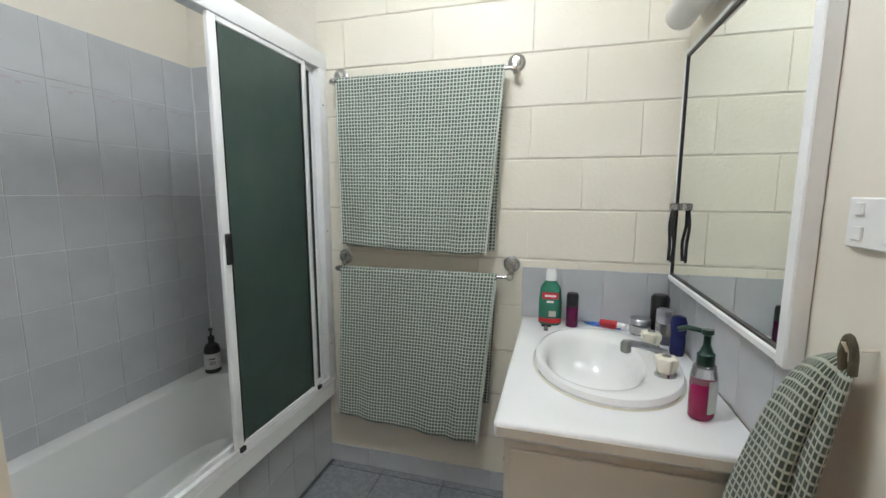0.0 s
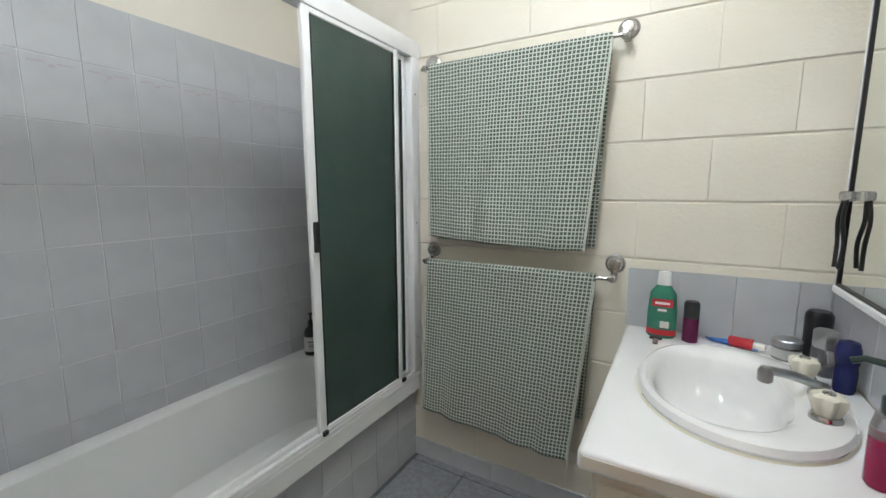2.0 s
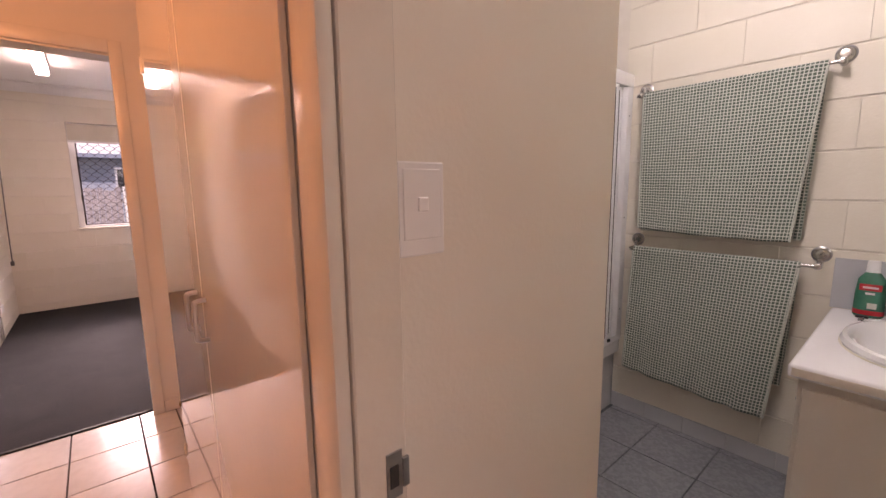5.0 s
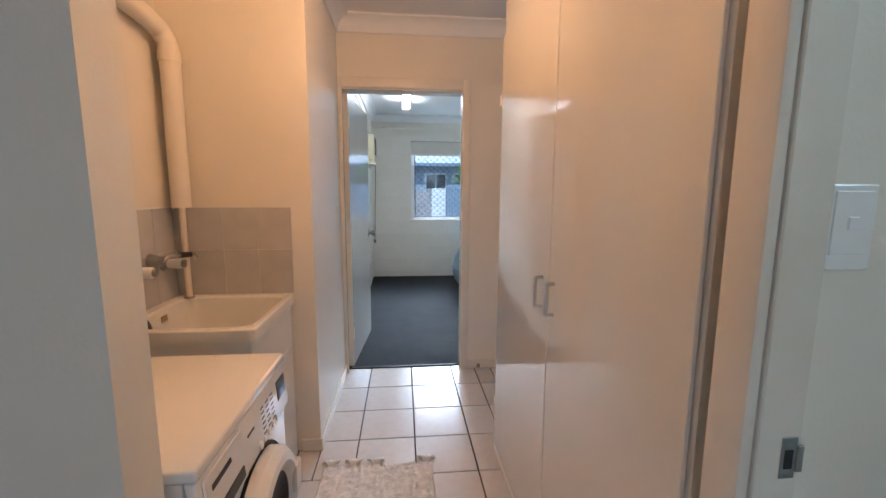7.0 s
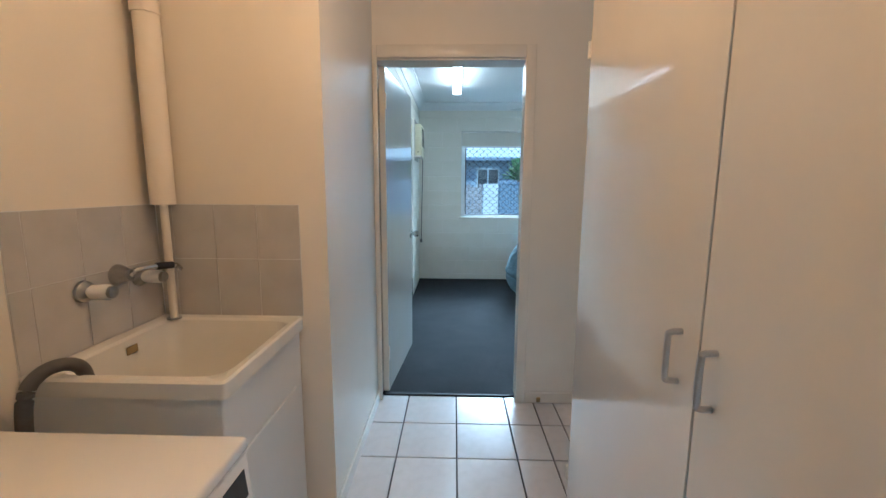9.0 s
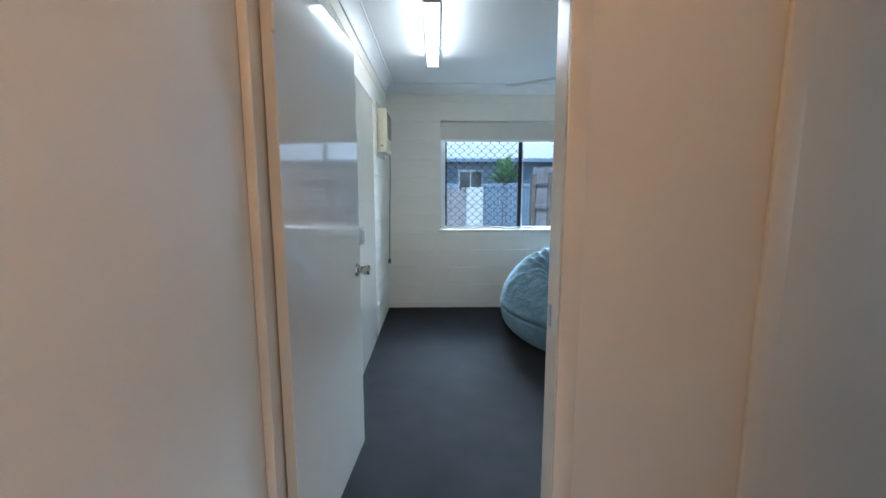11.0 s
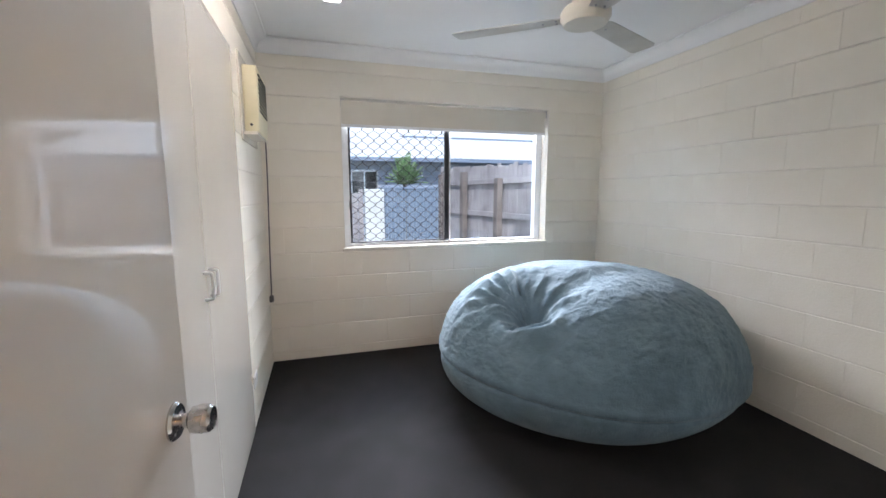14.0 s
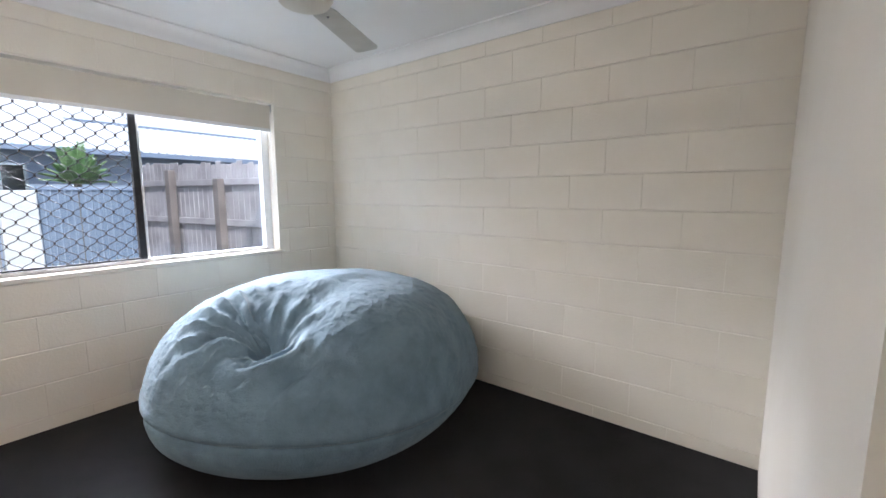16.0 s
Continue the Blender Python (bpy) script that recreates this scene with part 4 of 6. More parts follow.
def cornice(name, runs, size=0.095):
    """Coved cornice; runs: (axis, wall face, way into the room, from, to)."""
    bm = bmesh.new()
    prof = [(0.0, size), (0.012, size), (0.018, size - 0.012)] + [(size - (size - 0.018) * math.cos(radians(a)), size - (size - 0.018) * math.sin(radians(a)) - 0.006) for a in (20, 35, 50, 65, 78)] + [(size - 0.012, 0.012), (size, 0.012), (size, 0.0)]
    for axis, at, way, a, b in runs:
        rings = []
        for s in (a, b):
            rings.append([bm.verts.new((at + way * d, s, CEIL - h) if axis == "x" else (s, at + way * d, CEIL - h)) for d, h in prof])
        for i in range(len(prof) - 1):
            bm.faces.new((rings[0][i], rings[0][i + 1], rings[1][i + 1], rings[1][i]))
    return tagged(part(name, bm, "ceiling"), "white coved plaster cornice", "cornice", kind="structure")


cornice("trim_cornice_bedroom", [("x", -1.24, 1, 4.43, 7.78), ("y", 7.78, -1, -1.24, 1.81), ("x", 1.81, -1, 4.455, 7.78), ("y", 4.40, 1, -1.24, 1.81)])
cornice("trim_cornice_hall", [("x", -1.205, 1, 3.335, 4.265), ("y", 4.265, -1, -1.205, 2.3), ("y", 3.335, -1, -1.845, -1.205), ("x", -1.845, 1, 2.015, 3.335)])
structure("baseboard_hall", boxes((-1.2045, -1.192, 3.323, 4.250, 0, 0.068), (-1.30, -1.192, 3.322, 3.3345, 0, 0.068), (-0.285, 2.29, 4.252, 4.2645, 0, 0.068), bevel=0.003), "trim", "low cream skirting board along the hall")

# bedroom door frame and leaf
t = thing("door_2", -0.77, 4.30, 0.0, "cream bedroom door frame", "door frame", kind="structure")
part("jamb", boxes((-1.2035, -1.1915, 4.262, 4.403, 0, 2.058), bevel=0.002), "trim", t)
part("jamb", boxes((-0.335, -0.317, 4.262, 4.403, 0, 2.058), bevel=0.002), "trim", t)
part("head", boxes((-1.1915, -0.335, 4.262, 4.403, 2.040, 2.058), bevel=0.002), "trim", t)
part("stop", boxes((-0.339, -0.3352, 4.280, 4.325, 0, 2.04)), "trim", t)
part("architrave", boxes((-1.204, -1.176, 4.246, 4.262, 0, 2.118), bevel=0.004, seg=2), "trim", t)
part("architrave", boxes((-0.343, -0.286, 4.246, 4.262, 0, 2.118), bevel=0.004, seg=2), "trim", t)
part("architrave", boxes((-1.176, -0.343, 4.246, 4.262, 2.050, 2.118), bevel=0.004, seg=2), "trim", t)
part("architrave", boxes((-0.330, -0.268, 4.4035, 4.420, 0, 2.118), (-1.238, -0.330, 4.4035, 4.420, 2.05, 2.118), bevel=0.004, seg=2), "trim", t)
part("strike_plate", boxes((-0.3380, -0.3355, 4.356, 4.384, 0.93, 1.0)), "dull_chrome", t, "metal strike plate")
part("threshold", boxes((-1.168, -0.367, 4.322, 4.340, 0.002, 0.009), bevel=0.002), "rubber", t, "dark carpet edge strip")

leaf = thing("bedroom_door", -1.150, 4.350, 0.012, "open cream gloss painted flush door", "door", rz=85.4)
part("panel", boxes((0.0, 0.836, 0.0, 0.036, 0.0, 2.022), bevel=0.0015), "enamel", leaf, local=True)
for side, s in (("knob", -1), ("knob", 1)):
    y0 = 0.0 if s < 0 else 0.036
    prof = [(0.0, 0.066), (0.020, 0.065), (0.0245, 0.060), (0.026, 0.045), (0.023, 0.030), (0.013, 0.024), (0.012, 0.008)]
    k = part("knob", lathe(bmesh.new(), prof, pose(0.776, y0, 0.955, 90 if s < 0 else -90, 0, 0)), "chrome", leaf, "brushed steel round knob", local=True)
    ro = part("rose", lathe(bmesh.new(), [(0.012, 0.009), (0.030, 0.008), (0.034, 0.003), (0.034, 0.0)], pose(0.776, y0, 0.955, 90 if s < 0 else -90, 0, 0)), "chrome", leaf, local=True)
for z in (0.22, 1.78):
    part("hinge", cyl(bmesh.new(), (-0.006, -0.004, z), (-0.006, -0.004, z + 0.09), 0.006), "trim", leaf, local=True)

# linen cupboard
cup = thing("linen_cupboard", -0.30, 2.57, 0.0, "built-in cream gloss linen cupboard with two doors", "cupboard")
part("frame", boxes((-0.288, -0.225, 1.878, 3.268, 2.055, CEIL), (-0.292, -0.225, 1.878, 1.905, 0, 2.055), (-0.292, -0.225, 3.236, 3.268, 0, 2.055), (-0.225, -0.20, 1.878, 3.268, 0, 2.055), bevel=0.001), "enamel", cup)
for y0, y1, hy in ((1.890, 2.542, 2.497), (2.548, 3.246, 2.602)):
    d = part("door", boxes((-0.302, -0.293, y0, y1, 0.045, 2.05), bevel=0.0015), "enamel", cup)
    part("handle", tube(bmesh.new(), arc([(-0.303, hy, 0.964), (-0.324, hy, 0.966), (-0.328, hy, 0.978), (-0.328, hy, 1.050), (-0.324, hy, 1.062), (-0.303, hy, 1.064)], 4), 0.0060, n=8), "alu_grey", d, "silver D-shaped handle")
part("hinge", boxes((-0.308, -0.290, 3.246, 3.262, 1.745, 1.800), bevel=0.002), "trim", cup)
part("hinge", boxes((-0.308, -0.290, 3.246, 3.262, 0.25, 0.305), bevel=0.002), "trim", cup)
part("plinth", boxes((-0.300, -0.29, 1.89, 3.262, 0.0, 0.043)), "trim", cup)

# laundry tub
lt = thing("laundry_tub", -1.57, 3.06, 0.0, "white laundry tub on a metal cabinet", "laundry tub")
cx, cy = -1.573, 3.061
part("basin", bowl([(cx, cy, 0.268, 0.272, 0.800, 40), (cx, cy, 0.268, 0.272, 0.842, 40), (cx, cy, 0.262, 0.266, 0.848, 40), (cx + 0.008, cy, 0.236, 0.240, 0.846, 9), (cx + 0.010, cy, 0.228, 0.232, 0.838, 8),
                    (cx + 0.012, cy, 0.212, 0.216, 0.66, 7), (cx + 0.012, cy, 0.190, 0.194, 0.585, 6), (cx + 0.012, cy, 0.03, 0.03, 0.578, 2)]), "tub_white", lt)
part("cabinet", pit(boxes((-1.84, -1.322, 2.80, 3.325, 0.0, 0.80), bevel=0.003), -1.800, -1.335, 2.825, 3.297, 0.80, 0.55, False), "tub_metal", lt)
part("door", boxes((-1.322, -1.314, 2.86, 3.265, 0.10, 0.60), bevel=0.003), "tub_metal", lt)
part("sticker", boxes((-1.782, -1.7805, 3.065, 3.110, 0.792, 0.818)), "brass", lt, "small brown sticker")
ta = thing("laundry_taps", -1.82, 3.12, 1.02, "chrome wall taps with white handles", "tap")
for y in (3.000, 3.215):
    part("flange", lathe(bmesh.new(), [(0.0, 0.022), (0.018, 0.020), (0.032, 0.008), (0.033, 0.0)], pose(-1.837, y, 1.02, 0, 90, 0)), "dull_chrome", ta)
    part("handle", lathe(bmesh.new(), [(0.016, 0.02), (0.021, 0.028), (0.024, 0.075), (0.019, 0.084), (0.0, 0.085)], pose(-1.837, y, 1.02, 0, 90, 0), n=10), "white_plastic", ta, "white plastic handle")
    part("end_cap", lathe(bmesh.new(), [(0.019, 0.082), (0.0175, 0.094), (0.008, 0.096), (0.0, 0.096)], pose(-1.837, y, 1.02, 0, 90, 0), n=16), "dull_chrome", ta, "dull metal end cap")
part("spout_body", lathe(bmesh.new(), [(0.0, 0.05), (0.02, 0.048), (0.024, 0.03), (0.034, 0.008), (0.034, 0.0)], pose(-1.837, 3.125, 1.045, 0, 90, 0)), "dull_chrome", ta)
part("spout", tube(bmesh.new(), arc([(-1.79, 3.125, 1.045), (-1.775, 3.135, 1.06), (-1.755, 3.18, 1.062), (-1.73, 3.25, 1.055), (-1.722, 3.268, 1.036)], 5), 0.010, n=10), "chrome", ta)
part("sleeve", tube(bmesh.new(), [(-1.752, 3.19, 1.062), (-1.733, 3.243, 1.057)], 0.0125, n=10), "black", ta, "black rubber sleeve")
pp = thing("waste_pipe", -1.79, 3.28, 1.266, "cream painted drain pipe in the corner", "pipe")
part("pipe", tube(bmesh.new(), arc([(-1.775, 3.285, 1.268), (-1.775, 3.285, 1.6), (-1.775, 3.285, 1.93), (-1.785, 3.272, 2.00), (-1.795, 3.22, 2.035), (-1.80, 3.0, 2.06), (-1.80, 2.5, 2.12), (-1.80, 2.02, 2.18)], 8), 0.040, n=20), "pipe", pp)
part("collar", cyl(bmesh.new(), (-1.775, 3.285, 1.90), (-1.775, 3.285, 1.945), 0.0445, n=24), "pipe", pp)
part("outlet", cyl(bmesh.new(), (-1.770, 3.280, 0.84), (-1.772, 3.282, 1.27), 0.0135), "pipe", pp)
part("outlet_ring", cyl(bmesh.new(), (-1.770, 3.280, 0.847), (-1.770, 3.280, 0.853), 0.024), "dull_chrome", pp)
hs = thing("drain_hose", -1.72, 2.76, 0.6, "grey drain hose hooked over the tub", "hose")
part("hose", tube(bmesh.new(), arc([(-1.77, 2.735, 0.35), (-1.765, 2.725, 0.70), (-1.757, 2.732, 0.83), (-1.742, 2.757, 0.876), (-1.720, 2.795, 0.886), (-1.704, 2.828, 0.862), (-1.698, 2.840, 0.80)], 8), 0.017, n=12), "grey_hose", hs)
wt = thing("washer_tap", -1.82, 2.69, 1.34, "chrome washing machine tap with grey hose", "tap")
part("body", tube(bmesh.new(), [(-1.842, 2.69, 1.35), (-1.80, 2.69, 1.35), (-1.785, 2.69, 1.335), (-1.782, 2.69, 1.29)], 0.015, n=10), "chrome", wt)
part("flange", lathe(bmesh.new(), [(0.0, 0.010), (0.030, 0.008), (0.032, 0.0)], pose(-1.8445, 2.69, 1.35, 0, 90, 0)), "chrome", wt)
part("handle", lathe(bmesh.new(), [(0.012, 0.0), (0.019, 0.008), (0.021, 0.04), (0.0, 0.044)], pose(-1.790, 2.69, 1.352, 0, 80, 20), n=10), "white_plastic", wt, "white plastic handle")
part("ring", cyl(bmesh.new(), (-1.782, 2.69, 1.312), (-1.782, 2.69, 1.300), 0.021, n=20), "blue", wt, "blue plastic ring")
part("nut", cyl(bmesh.new(), (-1.782, 2.69, 1.30), (-1.782, 2.69, 1.265), 0.017, n=6), "dull_chrome", wt, "metal hose nut")
part("hose", tube(bmesh.new(), arc([(-1.782, 2.69, 1.27), (-1.775, 2.685, 1.19), (-1.782, 2.655, 1.09), (-1.795, 2.59, 1.01), (-1.805, 2.53, 0.96), (-1.815, 2.45, 0.88), (-1.815, 2.42, 0.70)], 8), 0.013, n=10), "grey_hose", wt, "grey rubber hose")

# washing machine
wm = thing("washing_machine", -1.49, 2.318, 0.0, "white front-loading washing machine", "washing machine")
part("body", boxes((-1.705, -1.160, 2.034, 2.602, 0.012, 0.690), bevel=0.010, seg=3), "appliance", wm)
part("upper_body", boxes((-1.705, -1.180, 2.034, 2.602, 0.690, 0.802)), "appliance", wm)
part("lid", boxes((-1.708, -1.152, 2.032, 2.604, 0.801, 0.830), bevel=0.009, seg=3), "appliance", wm)
fx = -1.171


def sloped(bm):
    """Leans the control panel so that its foot stands out."""
    for v in bm.verts:
        v.co.x += (0.805 - v.co.z) * 0.10
    return bm


pan = part("control_panel", sloped(boxes((fx - 0.01, fx + 0.014, 2.036, 2.600, 0.665, 0.800), bevel=0.006, seg=3)), "appliance", wm)
part("display", sloped(boxes((fx + 0.0135, fx + 0.0155, 2.505, 2.580, 0.715, 0.772), bevel=0.0005)), "black", pan, "black display window")
for k in range(6):
    for c in range(3):
        part("legend", sloped(boxes((fx + 0.0138, fx + 0.0148, 2.370 + 0.038 * c, 2.390 + 0.038 * c, 0.690 + 0.014 * k, 0.6935 + 0.014 * k))), "ink", pan)
for c in range(4):
    part("button", sloped(cyl(bmesh.new(), (fx + 0.012, 2.365 + 0.035 * c, 0.680), (fx + 0.018, 2.365 + 0.035 * c, 0.680), 0.007, n=14)), "white_plastic", pan)
part("power_button", sloped(cyl(bmesh.new(), (fx + 0.012, 2.335, 0.682), (fx + 0.019, 2.335, 0.682), 0.011, n=18)), "white_plastic", pan)
dr = part("drawer", sloped(boxes((fx + 0.0135, fx + 0.020, 2.050, 2.235, 0.672, 0.792), bevel=0.003)), "appliance", wm)
# the grip's shade is put in as a dark grey strip on the drawer
part("drawer_grip", sloped(boxes((fx + 0.0195, fx + 0.023, 2.085, 2.215, 0.684, 0.712), bevel=0.0015)), "grey_hose", dr, "finger grip whose shade is put in as dark grey")
part("maker_bar", sloped(boxes((fx + 0.0198, fx + 0.0208, 2.075, 2.165, 0.755, 0.767))), "ink", dr, "dark bar in place of the maker's name")
part("load_mark", sloped(boxes((fx + 0.0138, fx + 0.0148, 2.270, 2.315, 0.742, 0.748))), "ink", pan)
fx = -1.158
dm = pose(fx - 0.005, 2.345, 0.440, 0, 90, 0)
dz = part("door_recess", lathe(bmesh.new(), [(0.0, 0.004), (0.205, 0.004), (0.212, 0.008), (0.214, 0.0)], dm, 48), "rubber", wm, "dark recess round the door")
dd = part("door", lathe(bmesh.new(), [(0.128, 0.020), (0.138, 0.046), (0.158, 0.062), (0.180, 0.058), (0.198, 0.036), (0.200, 0.008)], dm, 56), "white_plastic", wm)
part("door_glass", lathe(bmesh.new(), [(0.0, 0.012), (0.06, 0.015), (0.11, 0.030), (0.130, 0.042)], dm, 40), "black", dd, "dark bulging door glass")
part("door_handle", boxes((fx + 0.040, fx + 0.062, 2.485, 2.540, 0.42, 0.51), bevel=0.008, seg=2), "white_plastic", dd)
for x in (-1.66, -1.21):
    for y in (2.08, 2.55):
        part("foot", cyl(bmesh.new(), (x, y, 0.0), (x, y, 0.014), 0.022), "rubber", wm)

# rug with tassels
rg = thing("floor_rug", -0.89, 2.86, 0.0, "cream shaggy rug with tassels on the tiles", "rug")
bm = bmesh.new()
nx, ny = 60, 70
vg = [[bm.verts.new((-1.165 + 0.535 * i / nx + 0.004 * noise.noise((i * 0.3, j * 0.3, 1)), 2.42 + 0.755 * j / ny + 0.006 * noise.noise((i * 0.4, 7, j * 0.1)),
                     (0.016 + 0.007 * noise.noise((i * 0.55, j * 0.55, 5)) + 0.004 * noise.noise((i * 1.3, j * 1.3, 9))) if 0 < i < nx and 0 < j < ny else 0.001)) for j in range(ny + 1)] for i in range(nx + 1)]
for i in range(nx):
    for j in range(ny):
        bm.faces.new((vg[i][j], vg[i + 1][j], vg[i + 1][j + 1], vg[i][j + 1]))
part("shag", bm, "rug", rg)
for x in (-1.13, -1.02, -0.91, -0.66):
    bm = bmesh.new()
    for k in range(24):
        a = random.uniform(-0.9, 0.9)
        tube(bm, arc([(x + random.uniform(-0.012, 0.012), 3.17, 0.008), (x + 0.025 * a, 3.195, 0.016 + random.uniform(0, 0.008)), (x + 0.05 * a, 3.215 + random.uniform(-0.01, 0.015), 0.006)], 3), 0.0052, n=5)
    part("tassel", bm, "yarn", rg, "cream yarn tassel")
ds = thing("door_stop", -0.20, 4.25, 0.02, "small brass door stop on the skirting", "door stop")
part("stop", boxes((-0.212, -0.188, 4.238, 4.2518, 0.012, 0.042), bevel=0.003), "brass", ds)

# ---------- bedroom ----------
wr = thing("wardrobe", -1.24, 5.6, 0.0, "built-in cream gloss wardrobe with hinged doors", "wardrobe")
part("frame", boxes((-1.243, -1.234, 6.722, 6.765, 0, 2.125), (-1.243, -1.234, 4.44, 6.722, 2.095, 2.125), bevel=0.002), "enamel", wr)
for y0, y1, hy in ((4.46, 5.215, None), (5.219, 5.980, 5.945), (5.984, 6.720, 6.022)):
    d = part("door", boxes((-1.243, -1.231, y0, y1, 0.012, 2.09), bevel=0.0015), "enamel", wr)
    if hy:
        part("handle", tube(bmesh.new(), arc([(-1.232, hy, 0.992), (-1.208, hy, 0.994), (-1.203, hy, 1.005), (-1.203, hy, 1.077), (-1.208, hy, 1.088), (-1.232, hy, 1.090)], 4), 0.0060, n=8), "white_plastic", d, "white D-shaped handle")
for z in (0.3, 1.75):
    part("hinge", boxes((-1.236, -1.226, 6.716, 6.732, z, z + 0.06), bevel=0.002), "trim", wr)

ac = thing("air_conditioner", -1.18, 7.3, 1.73, "yellowed wall air conditioner on a white board", "air conditioner")
part("backing", boxes((-1.2400, -1.228, 6.955, 7.52, 1.68, 2.17), bevel=0.002), "trim", ac, "white painted board behind")
bd = part("body", boxes((-1.228, -1.148, 7.035, 7.47, 1.735, 2.115), bevel=0.010, seg=2), "ac_cream", ac)
# shade in the grille's slits, laid on as thin dark strips
for k in range(9):
    part("dark_slit", boxes((-1.1485, -1.142, 7.08, 7.42, 1.86 + 0.026 * k, 1.868 + 0.026 * k)), "rubber", bd)
part("knob", cyl(bmesh.new(), (-1.19, 7.034, 1.775), (-1.19, 7.028, 1.775), 0.008, n=12), "black", bd)
part("foot_rail", boxes((-1.236, -1.155, 7.00, 7.40, 1.715, 1.733), bevel=0.002), "trim", ac)
cd = ac
part("cord", tube(bmesh.new(), arc([(-1.16, 7.40, 1.735), (-1.165, 7.43, 1.5), (-1.175, 7.44, 1.15), (-1.18, 7.435, 0.9), (-1.185, 7.44, 0.64)], 8), 0.005, n=8), "grey_hose", cd)
part("plug", boxes((-1.20, -1.172, 7.422, 7.458, 0.592, 0.640), bevel=0.006, seg=2), "grey_hose", cd)
power_point("bedroom_outlet", "white power outlet low on the wall", "+x", -1.238, 6.86, 0.27, 0.115, 0.072, [(-0.03, 0.02, 0.014, 0.018), (0.03, 0.02, 0.014, 0.018)])

# tube light
tl = thing("tube_light", -0.715, 6.19, CEIL, "lit fluorescent tube light on the ceiling", "ceiling light")
part("base", boxes((-0.765, -0.665, 5.59, 6.795, 2.455, CEIL - 0.001), bevel=0.004), "white_plastic", tl)
part("diffuser", boxes((-0.760, -0.670, 5.60, 6.785, 2.405, 2.455), bevel=0.016, seg=3), "tube_glow", tl, "glowing white diffuser")
part("end_cap", boxes((-0.763, -0.667, 6.785, 6.80, 2.402, 2.458), bevel=0.006, seg=2), "white_plastic", tl)
part("end_cap", boxes((-0.763, -0.667, 5.585, 5.60, 2.402, 2.458), bevel=0.006, seg=2), "white_plastic", tl)

# ceiling fan
fn = thing("ceiling_fan", 0.375, 6.05, 2.15, "cream three-bladed ceiling fan at rest", "ceiling fan")
M["fan_cream"] = material("cream_fan_enamel", (0.66, 0.63, 0.54), 0.35, colour2=(0.70, 0.67, 0.59), scale=8)
M["fan_blade"] = material("greyish_white_blade", (0.50, 0.49, 0.45), 0.4, colour2=(0.58, 0.57, 0.53), scale=5)
fm = Matrix.Translation((0.375, 6.05, 0))
part("rod", cyl(bmesh.new(), (0.375, 6.05, 2.24), (0.375, 6.05, 2.45), 0.013), "fan_cream", fn)
part("canopy", lathe(bmesh.new(), [(0.0, 2.499), (0.055, 2.499), (0.055, 2.47), (0.025, 2.43), (0.0, 2.43)], fm), "fan_cream", fn)
part("upper_cup", lathe(bmesh.new(), [(0.020, 2.31), (0.045, 2.30), (0.062, 2.245), (0.064, 2.215)], fm), "fan_cream", fn)
part("motor", lathe(bmesh.new(), [(0.06, 2.216), (0.10, 2.205), (0.112, 2.185), (0.112, 2.160), (0.095, 2.135), (0.05, 2.122), (0.0, 2.120)], fm, 36), "fan_cream", fn)
for a in (25, 142, 262):
    m = fm @ pose(0, 0, 0, 0, 0, a)
    bm = bmesh.new()
    outline = [(0.09, -0.035), (0.16, -0.055), (0.60, -0.068), (0.628, -0.055), (0.632, 0.05), (0.615, 0.064), (0.16, 0.052), (0.09, 0.035)]
    lo = [bm.verts.new(m @ Vector((x, y, 2.164 - 0.10 * y))) for x, y in outline]
    hi = [bm.verts.new(m @ Vector((x, y, 2.168 - 0.10 * y))) for x, y in outline]
    bm.faces.new(lo), bm.faces.new(hi)
    for i in range(len(lo)):
        bm.faces.new((lo[i], lo[(i + 1) % 8], hi[(i + 1) % 8], hi[i]))
    bl = part("blade", bm, "fan_blade", fn)
    bm = bmesh.new()
    for x, y in ((0.13, -0.02), (0.13, 0.02), (0.19, 0.0)):
        p = m @ Vector((x, y, 2.158 - 0.10 * y))
        cyl(bm, p, p + Vector((0, 0, 0.006)), 0.005, n=8)
    part("screw", bm, "dull_chrome", bl)


